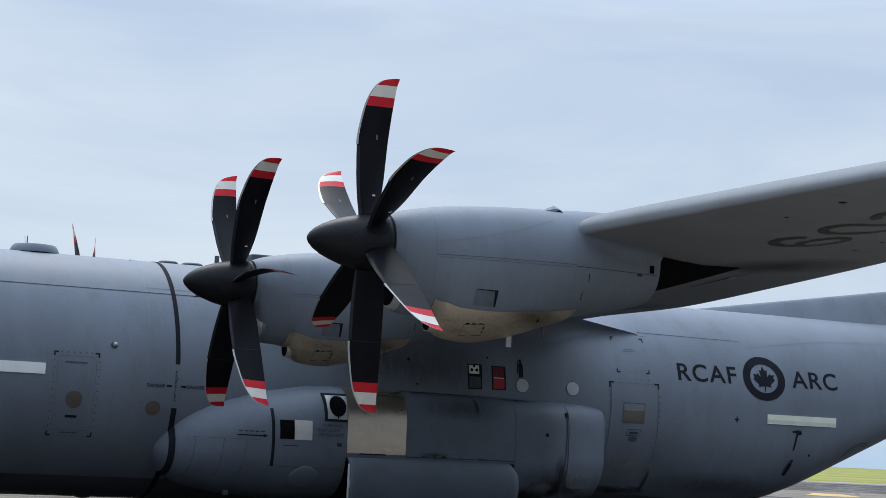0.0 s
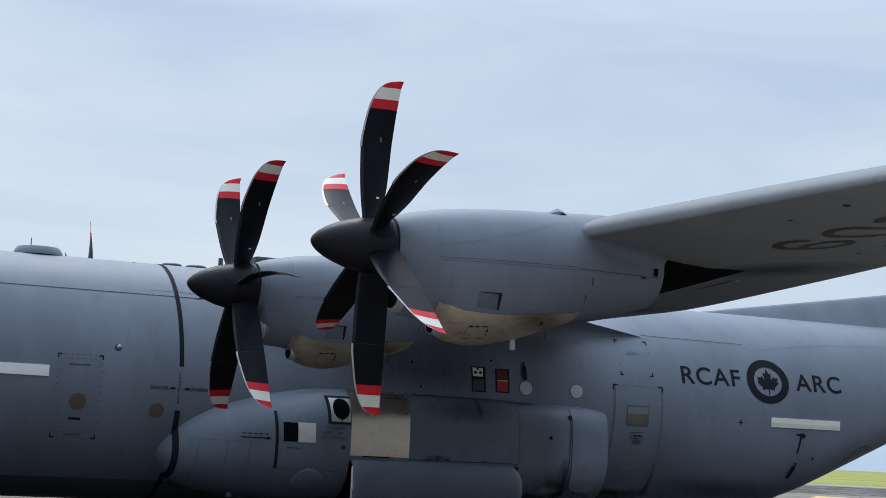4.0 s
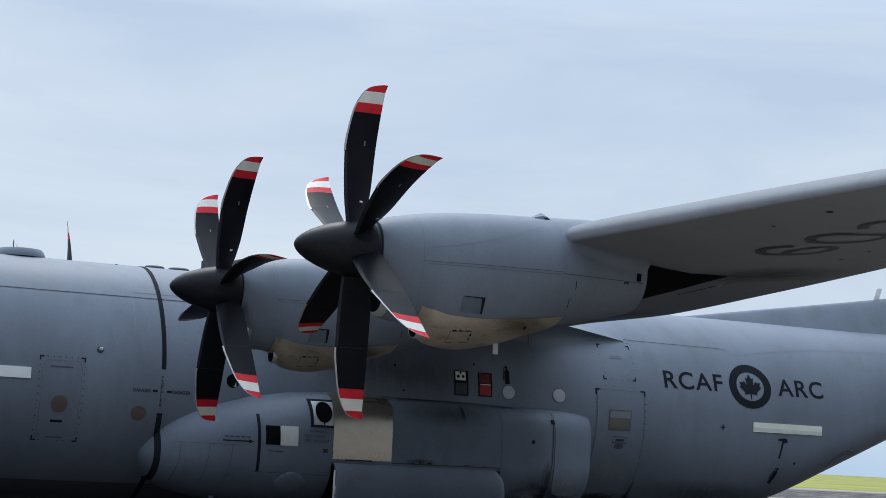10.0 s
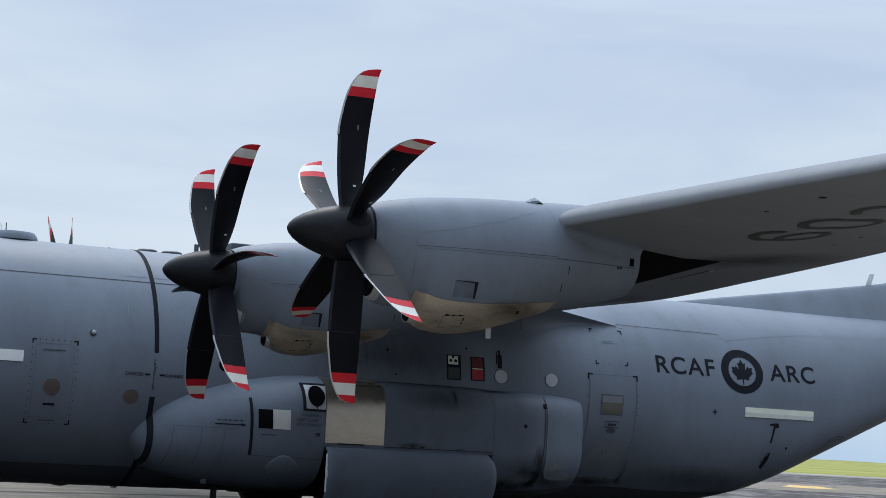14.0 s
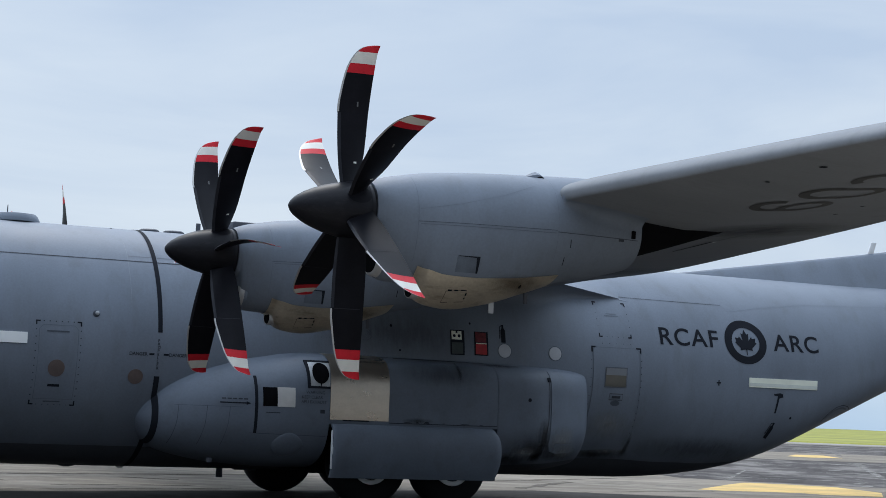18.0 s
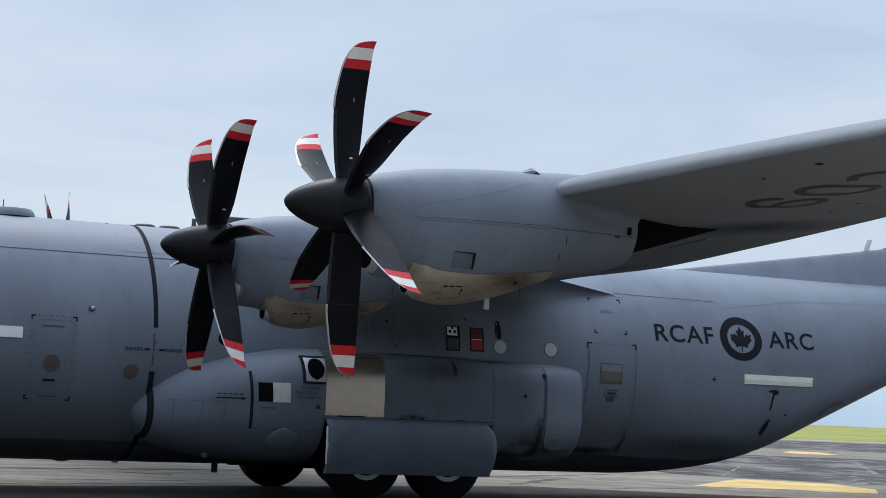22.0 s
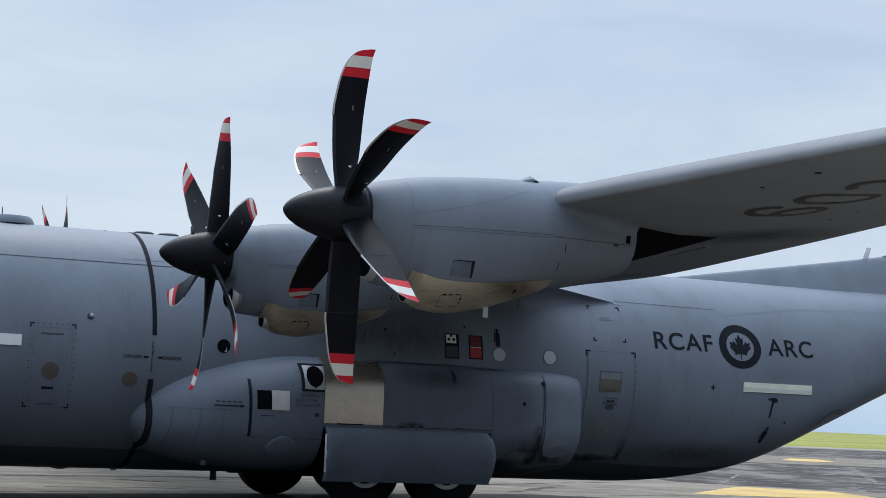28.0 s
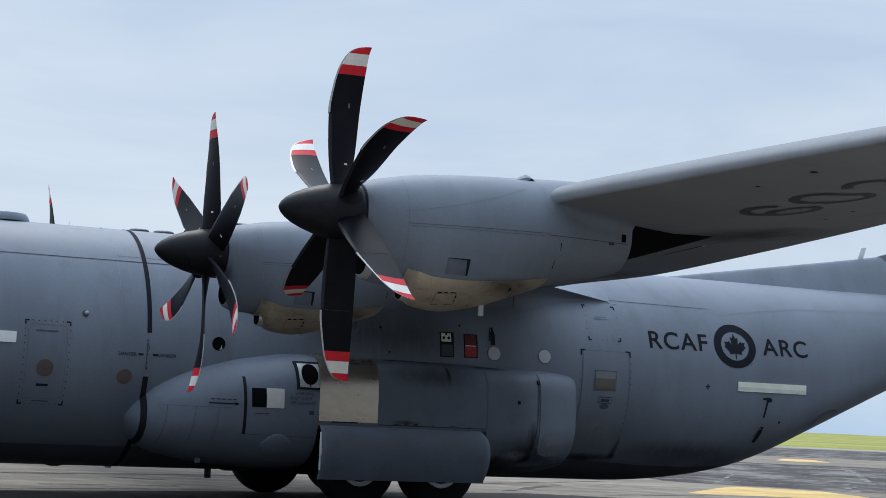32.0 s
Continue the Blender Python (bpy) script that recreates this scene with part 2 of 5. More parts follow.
def apron_material(name, color, dark, pale, patch, joint, shape, tone_step):
    """Old paving in slabs: each slab its own tone, broken pale joints, long scuffs, matt all over."""
    m = material(name, color, 0.9, vary=0.22, scale=0.35, stretch=(0.5, 1.2, 1), grain=5.0, bump=0.15, spots=0.55, spot_color=dark, spec=0.05)
    nt = m.node_tree
    bsdf = nt.nodes["Principled BSDF"]
    col = bsdf.inputs["Base Color"].links[0].from_socket
    tc = nt.nodes.new("ShaderNodeTexCoord")
    warp = nt.nodes.new("ShaderNodeTexNoise")
    warp.inputs["Scale"].default_value = 0.35
    warp.inputs["Detail"].default_value = 4.0
    nt.links.new(tc.outputs["Object"], warp.inputs[0])
    add = nt.nodes.new("ShaderNodeVectorMath")
    add.operation = "MULTIPLY_ADD"
    add.inputs[1].default_value = (0.5, 0.5, 0.0)
    nt.links.new(warp.outputs["Color"], add.inputs[0])
    nt.links.new(tc.outputs["Object"], add.inputs[2])
    mp = nt.nodes.new("ShaderNodeMapping")
    mp.inputs["Rotation"].default_value = (0, 0, radians(-52.5))
    mp.inputs["Location"].default_value = (1.0, 2.2, 0)
    nt.links.new(add.outputs[0], mp.inputs[0])
    slab = nt.nodes.new("ShaderNodeTexBrick")
    slab.offset = 0.35
    slab.inputs["Scale"].default_value = 1.0
    slab.inputs["Brick Width"].default_value = 9.0
    slab.inputs["Row Height"].default_value = 4.6
    slab.inputs["Mortar Size"].default_value = 0.16
    slab.inputs["Mortar Smooth"].default_value = 0.6
    slab.inputs["Color1"].default_value = (*[1 - tone_step] * 3, 1)
    slab.inputs["Color2"].default_value = (*[1 + tone_step] * 3, 1)
    slab.inputs["Mortar"].default_value = (1.0, 1.0, 1.0, 1)
    nt.links.new(mp.outputs[0], slab.inputs[0])
    tone = nt.nodes.new("ShaderNodeMix")
    tone.data_type, tone.blend_type = "RGBA", "MULTIPLY"
    tone.inputs["Factor"].default_value = 1.0
    nt.links.new(col, tone.inputs["A"])
    nt.links.new(slab.outputs["Color"], tone.inputs["B"])
    scuff = nt.nodes.new("ShaderNodeTexNoise")
    scuff.inputs["Scale"].default_value = 0.7
    scuff.inputs["Detail"].default_value = 9.0
    scuff.inputs["Roughness"].default_value = 0.68
    mp2 = nt.nodes.new("ShaderNodeMapping")
    mp2.inputs["Rotation"].default_value = (0, 0, radians(30))
    nt.links.new(tc.outputs["Object"], mp2.inputs[0])
    mp3 = nt.nodes.new("ShaderNodeMapping")
    mp3.inputs["Scale"].default_value = (*shape, 1)
    nt.links.new(mp2.outputs[0], mp3.inputs[0])
    nt.links.new(mp3.outputs[0], scuff.inputs[0])
    sr = nt.nodes.new("ShaderNodeValToRGB")
    sr.color_ramp.elements[0].position, sr.color_ramp.elements[1].position = 0.47, 0.62
    sr.color_ramp.elements[0].color = (0, 0, 0, 1)
    sr.color_ramp.elements[1].color = (patch, patch, patch, 1)
    nt.links.new(scuff.outputs[0], sr.inputs[0])
    br = nt.nodes.new("ShaderNodeMapRange")
    br.inputs["From Min"].default_value, br.inputs["From Max"].default_value = 0.42, 0.58
    br.inputs["To Min"].default_value, br.inputs["To Max"].default_value = 0.0, joint
    nt.links.new(warp.outputs[0], br.inputs[0])
    jm = nt.nodes.new("ShaderNodeMath")
    jm.operation = "MULTIPLY"
    nt.links.new(slab.outputs["Fac"], jm.inputs[0])
    nt.links.new(br.outputs[0], jm.inputs[1])
    mx = nt.nodes.new("ShaderNodeMath")
    mx.operation = "MAXIMUM"
    nt.links.new(jm.outputs[0], mx.inputs[0])
    nt.links.new(sr.outputs[0], mx.inputs[1])
    mix = nt.nodes.new("ShaderNodeMix")
    mix.data_type = "RGBA"
    nt.links.new(mx.outputs[0], mix.inputs["Factor"])
    nt.links.new(tone.outputs["Result"], mix.inputs["A"])
    mix.inputs["B"].default_value = (*pale, 1)
    nt.links.new(mix.outputs["Result"], bsdf.inputs["Base Color"])
    return m


APRON = apron_material("pale_concrete_apron", (0.222, 0.191, 0.155), (0.125, 0.108, 0.090), (0.335, 0.297, 0.247), 0.65, 0.0, (0.8, 1.5), 0.06)
ASPHALT = apron_material("old_dark_asphalt", (0.088, 0.078, 0.074), (0.048, 0.043, 0.041), (0.30, 0.275, 0.25), 0.6, 0.0, (0.55, 0.22), 0.2)
WETTAR = apron_material("smooth_black_asphalt", (0.055, 0.049, 0.044), (0.034, 0.032, 0.031), (0.085, 0.08, 0.075), 0.5, 0.3, (1.0, 1.0), 0.15)
KERB = material("pale_concrete_kerb", (0.33, 0.31, 0.29), 0.9, spec=0.1, vary=0.2, scale=0.2, grain=4.0, bump=0.1)
NUMB = material("dark_numeral_paint", (0.052, 0.051, 0.048), 0.6, vary=0.15, scale=3, bump=0.0)
GRASS = material("cut_grass", (0.27, 0.265, 0.05), 0.9, vary=0.25, scale=0.05, stretch=(1, 0.3, 1), grain=2.0, bump=0.4, spots=0.4, spot_color=(0.17, 0.18, 0.035))
SEA = material("hazy_sea", (0.20, 0.28, 0.38), 0.35, vary=0.06, scale=0.01, grain=0.3, bump=0.1)


def stain_and_shade_material(name, strength, color=(0.012, 0.012, 0.013), stretch=(2.6, 1.0, 0.55), flat=False):
    """Oil, soot and painted shade that fades out from its middle, broken up by streaks."""
    m = bpy.data.materials.new(name)
    m.use_nodes = True
    nt = m.node_tree
    bsdf = nt.nodes["Principled BSDF"]
    bsdf.inputs["Base Color"].default_value = (*color, 1)
    bsdf.inputs["Roughness"].default_value = 0.5
    tc = nt.nodes.new("ShaderNodeTexCoord")
    mp = nt.nodes.new("ShaderNodeMapping")
    mp.inputs["Location"].default_value = (-1.0, -1.0, 0.0) if flat else (-1.0, 0.0, -1.0)
    mp.inputs["Scale"].default_value = (2.0, 2.0, 0.0) if flat else (2.0, 0.0, 2.0)
    nt.links.new(tc.outputs["Generated"], mp.inputs[0])
    g = nt.nodes.new("ShaderNodeTexGradient")
    g.gradient_type = "SPHERICAL"
    nt.links.new(mp.outputs[0], g.inputs[0])
    n = nt.nodes.new("ShaderNodeTexNoise")
    n.inputs["Scale"].default_value = 5.0
    n.inputs["Detail"].default_value = 8.0
    n.inputs["Roughness"].default_value = 0.65
    streak = nt.nodes.new("ShaderNodeMapping")
    streak.inputs["Scale"].default_value = stretch
    nt.links.new(tc.outputs["Object"], streak.inputs[0])
    nt.links.new(streak.outputs[0], n.inputs[0])
    mul = nt.nodes.new("ShaderNodeMath")
    mul.operation = "MULTIPLY"
    nt.links.new(g.outputs[1], mul.inputs[0])
    nt.links.new(n.outputs[0], mul.inputs[1])
    r = nt.nodes.new("ShaderNodeMapRange")
    r.inputs["From Min"].default_value, r.inputs["From Max"].default_value = 0.05, 0.45
    r.inputs["To Min"].default_value, r.inputs["To Max"].default_value = 0.0, strength
    nt.links.new(mul.outputs[0], r.inputs[0])
    tr = nt.nodes.new("ShaderNodeBsdfTransparent")
    mix = nt.nodes.new("ShaderNodeMixShader")
    nt.links.new(r.outputs[0], mix.inputs[0])
    nt.links.new(tr.outputs[0], mix.inputs[1])
    nt.links.new(bsdf.outputs[0], mix.inputs[2])
    nt.links.new(mix.outputs[0], nt.nodes["Material Output"].inputs[0])
    return m


STAIN = stain_and_shade_material("oil_stain", 0.62)
GRIME_AND_SHADE = stain_and_shade_material("thin_grime_shade", 0.34)
SOOT = stain_and_shade_material("exhaust_soot", 0.55, (0.02, 0.018, 0.016), (0.5, 2.2, 1.0), True)
SCUFF = stain_and_shade_material("pale_scuffing", 0.5, (0.30, 0.31, 0.32), (4.0, 1.0, 0.7))
SCORCH = stain_and_shade_material("brown_heat_stain", 0.5, (0.10, 0.068, 0.040), (1.2, 1.0, 2.5))


def joint_material(name, color):
    """Crumbled filler, worn away in places."""
    m = material(name, color, 0.9, spec=0.05, vary=0.25, scale=1.2, grain=6.0, bump=0.1)
    nt = m.node_tree
    tc = nt.nodes.new("ShaderNodeTexCoord")
    n = nt.nodes.new("ShaderNodeTexNoise")
    n.inputs["Scale"].default_value = 0.8
    n.inputs["Detail"].default_value = 7.0
    n.inputs["Roughness"].default_value = 0.7
    nt.links.new(tc.outputs["Object"], n.inputs[0])
    r = nt.nodes.new("ShaderNodeMapRange")
    r.inputs["From Min"].default_value, r.inputs["From Max"].default_value = 0.40, 0.56
    r.inputs["To Min"].default_value, r.inputs["To Max"].default_value = 0.0, 0.85
    nt.links.new(n.outputs[0], r.inputs[0])
    tr = nt.nodes.new("ShaderNodeBsdfTransparent")
    mix = nt.nodes.new("ShaderNodeMixShader")
    nt.links.new(r.outputs[0], mix.inputs[0])
    nt.links.new(tr.outputs[0], mix.inputs[1])
    nt.links.new(nt.nodes["Principled BSDF"].outputs[0], mix.inputs[2])
    nt.links.new(mix.outputs[0], nt.nodes["Material Output"].inputs[0])
    return m


FILLER = joint_material("crumbled_joint_filler", (0.30, 0.28, 0.255))
TARJOINT = joint_material("dark_tar_joint", (0.125, 0.108, 0.090))


# ---------------- mesh helpers ----------------
def part(name, bm, mats, parent=None, label="", smooth=True):
    me = bpy.data.meshes.new(name)
    bmesh.ops.recalc_face_normals(bm, faces=bm.faces)
    bm.to_mesh(me)
    bm.free()
    for m in (mats if isinstance(mats, (list, tuple)) else [mats]):
        me.materials.append(m)
    if smooth:
        me.polygons.foreach_set("use_smooth", [True] * len(me.polygons))
        me.set_sharp_from_angle(angle=radians(38))
    ob = new(name, me)
    ob.parent = parent
    if label:
        tagged(ob, label)
    return ob


def box_bm(x0, x1, y0, y1, z0, z1, bevel=0.0, bm=None):
    bm = bm or bmesh.new()
    vs = [bm.verts.new((x, y, z)) for x in (x0, x1) for y in (y0, y1) for z in (z0, z1)]
    fs = [bm.faces.new([vs[i] for i in q]) for q in ((0, 1, 3, 2), (4, 6, 7, 5), (0, 4, 5, 1), (2, 3, 7, 6), (0, 2, 6, 4), (1, 5, 7, 3))]
    if bevel:
        es = list({e for f in fs for e in f.edges})
        bmesh.ops.bevel(bm, geom=es, offset=bevel, segments=2, profile=0.5, affect="EDGES")
    return bm


def lathe_bm(profile, steps=40, axis="x", bm=None, at=(0, 0, 0)):
    """profile: (along the axis, radius)."""
    bm = bm or bmesh.new()
    rings = []
    for a, r in profile:
        ring = []
        for k in range(steps):
            t = 2 * math.pi * k / steps
            c, s = r * math.cos(t), r * math.sin(t)
            p = {"x": (a, c, s), "y": (c, a, s), "z": (c, s, a)}[axis]
            ring.append(bm.verts.new(Vector(p) + Vector(at)))
        rings.append(ring)
    for u, v in zip(rings, rings[1:]):
        for k in range(steps):
            bm.faces.new((u[k], u[(k + 1) % steps], v[(k + 1) % steps], v[k]))
    for ring in (rings[0], rings[-1]):
        bm.faces.new(ring)
    return bm


def curve(table):
    """A smooth curve through (x, value) pairs, with no overshoot."""
    xs, ys = [p[0] for p in table], [p[1] for p in table]
    n = len(xs)
    d = [(ys[i + 1] - ys[i]) / (xs[i + 1] - xs[i]) for i in range(n - 1)]
    m = [d[0]] + [0 if d[i - 1] * d[i] <= 0 else 2 * d[i - 1] * d[i] / (d[i - 1] + d[i]) for i in range(1, n - 1)] + [d[-1]]

    def f(x):
        if x <= xs[0]:
            return ys[0]
        if x >= xs[-1]:
            return ys[-1]
        i = max(k for k in range(n - 1) if xs[k] <= x)
        h = xs[i + 1] - xs[i]
        t = (x - xs[i]) / h
        return ((2 * t ** 3 - 3 * t * t + 1) * ys[i] + (t ** 3 - 2 * t * t + t) * h * m[i]
                + (-2 * t ** 3 + 3 * t * t) * ys[i + 1] + (t ** 3 - t * t) * h * m[i + 1])
    return f


class Skin:
    """A body along X: each cross-section is a rounded oval, upper and lower half with their own height and squareness."""

    def __init__(self, yc, width, top, bottom, mid, nu=2.0, nl=2.0):
        self.yc, self.w, self.t, self.b, self.m = yc, curve(width), curve(top), curve(bottom), curve(mid)
        self.nu = curve(nu) if isinstance(nu, list) else (lambda x: nu)
        self.nl = curve(nl) if isinstance(nl, list) else (lambda x: nl)

    def at(self, x, deg, off=0.0):
        """deg: 0 on the side towards -Y, 90 on top, -90 below."""
        a = radians(deg)
        n = self.nu(x) if deg >= 0 else self.nl(x)
        if deg > 180:
            n = self.nl(x)
        c, s = math.cos(a), math.sin(a)
        w, m = self.w(x), self.m(x)
        h = (self.t(x) - m) if s >= 0 else (m - self.b(x))
        cy, sz = math.copysign(abs(c) ** (2 / n), c), math.copysign(abs(s) ** (2 / n), s)
        p = Vector((x, self.yc - w * cy, m + h * sz))
        if off:
            ny, nz = cy ** 1 * abs(cy) ** (n - 2) / max(w, 1e-3), sz * abs(sz) ** (n - 2) / max(h, 1e-3)
            nn = Vector((0, -ny, nz))
            if nn.length > 1e-9:
                p += nn.normalized() * off
        return p

    def deg(self, x, z):
        m = self.m(x)
        h = (self.t(x) - m) if z >= m else (m - self.b(x))
        n = self.nu(x) if z >= m else self.nl(x)
        q = min(1.0, abs(z - m) / max(h, 1e-3))
        return math.copysign(math.degrees(math.asin(min(1.0, q ** (n / 2)))), z - m)

    def side(self, x, z, off=0.004):
        return self.at(x, self.deg(x, z), off)

    def mesh(self, xs, steps=72, caps=(True, True), off=0.0, bm=None):
        bm = bm or bmesh.new()
        rings = [[bm.verts.new(self.at(x, -90 + 360 * k / steps, off)) for k in range(steps)] for x in xs]
        for u, v in zip(rings, rings[1:]):
            for k in range(steps):
                bm.faces.new((u[k], u[(k + 1) % steps], v[(k + 1) % steps], v[k]))
        for ring, want in ((rings[0], caps[0]), (rings[-1], caps[1])):
            if want:
                bm.faces.new(ring)
        return bm


def steps_of(a, b, n):
    return [a + (b - a) * i / (n - 1) for i in range(n)]


def flat_bm(polys, dx=0.25, dz=0.06):
    """Outlines in a plane (u, v), cut into small faces so that they can be laid on a curved skin."""
    bm = bmesh.new()
    for p in polys:
        bm.faces.new([bm.verts.new((u, v, 0)) for u, v in p])
    dice(bm, dx, dz)
    return bm


def dice(bm, dx, dz):
    for ax, st in ((0, dx), (1, dz)):
        lo, hi = min(v.co[ax] for v in bm.verts), max(v.co[ax] for v in bm.verts)
        k = math.floor(lo / st) + 1
        while k * st < hi:
            no = (1, 0, 0) if ax == 0 else (0, 1, 0)
            co = (k * st, 0, 0) if ax == 0 else (0, k * st, 0)
            bmesh.ops.bisect_plane(bm, geom=bm.verts[:] + bm.edges[:] + bm.faces[:], plane_co=co, plane_no=no, dist=1e-5)
            k += 1


def laid(name, bm, put, mat, parent, label=""):
    """Lays a flat mesh on a skin: put(u, v) gives the place."""
    for v in bm.verts:
        v.co = put(v.co.x, v.co.y)
    return part(name, bm, mat, parent, label)


def raised(name, bm, put, low, high, mat, parent, label=""):
    """Lays a flat mesh on a skin as a slab between two heights over it: put(height) gives a placing function."""
    made = bmesh.ops.extrude_face_region(bm, geom=bm.faces[:])["geom"]
    tops = {v for v in made if isinstance(v, bmesh.types.BMVert)}
    under, over = put(low), put(high)
    for v in bm.verts:
        v.co = (over if v in tops else under)(v.co.x, v.co.y)
    return part(name, bm, mat, parent, label)


def rect(u0, v0, u1, v1):
    return [(u0, v0), (u1, v0), (u1, v1), (u0, v1)]


def oval(u, v, ru, rv, n=28):
    return [(u + ru * math.cos(2 * math.pi * k / n), v + rv * math.sin(2 * math.pi * k / n)) for k in range(n)]


def ribbon(points, width):
    """A strip along a line in the plane (u, v), as one outline."""
    left, right = [], []
    for i, (u, v) in enumerate(points):
        a, b = points[max(0, i - 1)], points[min(len(points) - 1, i + 1)]
        d = Vector((b[0] - a[0], b[1] - a[1])).normalized() * width / 2
        left.append((u - d.y, v + d.x))
        right.append((u + d.y, v - d.x))
    return [[left[i], left[i + 1], right[i + 1], right[i]] for i in range(len(points) - 1)]


def text_bm(words, height, u, v, spacing=1.0, turn=0.0, bold=0.0, sx=1.0):
    """Lettering in the plane (u, v): lower left corner at (u, v), capitals of that height."""
    cu = bpy.data.curves.new("lettering", "FONT")
    cu.body, cu.size, cu.space_character, cu.offset, cu.resolution_u = words, height / 0.69, spacing, bold, 6
    ob = bpy.data.objects.new("lettering", cu)
    scene.collection.objects.link(ob)
    bpy.context.view_layer.update()
    me = bpy.data.meshes.new_from_object(ob.evaluated_get(bpy.context.evaluated_depsgraph_get()))
    bm = bmesh.new()
    bm.from_mesh(me)
    bpy.data.objects.remove(ob)
    bpy.data.meshes.remove(me)
    c, s = math.cos(radians(turn)), math.sin(radians(turn))
    x0 = min(w.co.x for w in bm.verts)
    for w in bm.verts:
        x, y = (w.co.x - x0) * sx, w.co.y
        w.co = (u + c * x - s * y, v + s * x + c * y, 0)
    return bm


# ---------------- the ground ----------------
def sheet(name, points, z, mat, label, kind="structure", parent=None):
    bm = bmesh.new()
    bm.faces.new([bm.verts.new((x, y, z)) for x, y in points])
    ob = part(name, bm, mat, parent, label, smooth=False)
    return tagged(ob, kind=kind) if kind else ob


ground = sheet("ground", [(-2500, -2500), (4500, -2500), (4500, 4500), (-2500, 4500)], 0.0, APRON, "weathered pale concrete apron with dark patches")
along, across = Vector((0.867, -0.498)), Vector((0.498, 0.867))


def strip(name, s0, s1, p0, p1, z, mat, label, kind="", parent=None):
    """A band of ground between two distances beyond the origin, square to the line of sight."""
    return sheet(name, [tuple(along * p + across * s) for p, s in ((p0, s0), (p1, s0), (p1, s1), (p0, s1))], z, mat, label, kind, parent)


# only the far edge shows; unseen near part added to cut bounced light
sheet("asphalt_area", [(-90, -40), (-8, -12.5), (10, -11.5), (18, -9.5), (40, -14), (40, -6), (16.5, 0.4), (12.8, 2.3), (10.2, 4.1), (2.9, 2.1), (-2.1, 0.65), (-90, -27)], 0.004, WETTAR, "smooth black asphalt, its unseen near part added to cut bounce", "", ground)
sheet("asphalt_area", [tuple(along * p + across * s) for p, s in ((10.6, 22), (12.6, 20.6), (16, 19.5), (24, 18.5), (60, 17.5), (400, 16), (400, 59), (60, 57), (24, 58.5), (19, 57), (15, 58), (11, 55), (7, 56), (3, 52), (2, 44), (6, 40), (5, 35), (9, 31))], 0.004, ASPHALT, "old dark asphalt with pale joints", "", ground)
for p0, s0, p1, s1, w in ((12.0, 21.3, 13.9, 35.0, 0.16), (20.8, 55.0, 17.6, 27.8, 0.45), (25.2, 93.0, 22.9, 74.0, 0.5), (19.6, 34.0, 23.5, 33.0, 0.5), (13.2, 44.5, 18.0, 43.5, 0.6), (9.7, 14.6, 10.7, 14.8, 0.35), (21.0, 120.0, 20.0, 104.0, 0.4)):
    mid = Vector((p1 - p0, s1 - s0)).normalized() * w / 2
    edge = [along * (p0 - mid.y) + across * (s0 + mid.x), along * (p1 - 0.5 * mid.y) + across * (s1 + 0.5 * mid.x), along * (p1 + 0.5 * mid.y) + across * (s1 - 0.5 * mid.x), along * (p0 + mid.y) + across * (s0 - mid.x)]
    sheet("joint_patch", [tuple(q) for q in edge], 0.008, FILLER, "pale filled joint in the asphalt", "", ground)
rng = random.Random(5)
for p0, s0, p1, s1, w in ((9.5, 24.0, 30.0, 25.5, 0.35), (14.0, 29.0, 27.0, 28.2, 0.5), (7.5, 33.5, 19.0, 34.5, 0.4), (17.0, 38.5, 34.0, 37.0, 0.8), (6.5, 46.5, 16.0, 47.5, 0.9),
                          (18.0, 49.5, 40.0, 50.5, 1.0), (21.0, 22.5, 23.5, 31.0, 0.3), (15.8, 19.8, 16.6, 27.0, 0.25), (20.0, 86.0, 50.0, 88.0, 1.6), (10.0, 98.0, 36.0, 99.0, 1.8)):
    n_ = 14
    mids = [(p0 + (p1 - p0) * i / n_ + rng.uniform(-0.3, 0.3), s0 + (s1 - s0) * i / n_ + rng.uniform(-0.9, 0.9) * w) for i in range(n_ + 1)]
    bm = bmesh.new()
    for q in ribbon(mids, w):
        g = [along * a_ + across * b_ for a_, b_ in q]
        bm.faces.new([bm.verts.new((v_.x, v_.y, 0.008)) for v_ in g])
    part("joint_patch", bm, FILLER, ground, "pale crumbled crack in the asphalt", smooth=False)
for x0, y0, x1, y1, w in ((-0.6, 3.3, 2.4, 3.75, 0.22), (1.9, 7.1, 2.8, 6.2, 0.3), (-4.2, 3.6, -1.0, 4.9, 0.35), (-3.5, 0.75, 3.2, 2.9, 0.18), (-9.0, 6.0, 6.0, 9.6, 0.4), (10.2, 4.9, 13.8, 9.0, 0.3), (9.0, 7.2, 17.0, 12.0, 0.3), (11.0, 3.6, 16.0, 5.0, 0.2)):
    line = [(x0 + (x1 - x0) * i / 10 + rng.uniform(-0.1, 0.1), y0 + (y1 - y0) * i / 10 + rng.uniform(-0.1, 0.1)) for i in range(11)]
    bm = bmesh.new()
    for q in ribbon(line, w):
        bm.faces.new([bm.verts.new((a_, b_, 0.007)) for a_, b_ in q])
    part("joint_patch", bm, TARJOINT, ground, "dark tar joint in the concrete", smooth=False)
strip("asphalt_area", 83, 140, -700, 700, 0.004, ASPHALT, "old dark asphalt far off", "", ground)
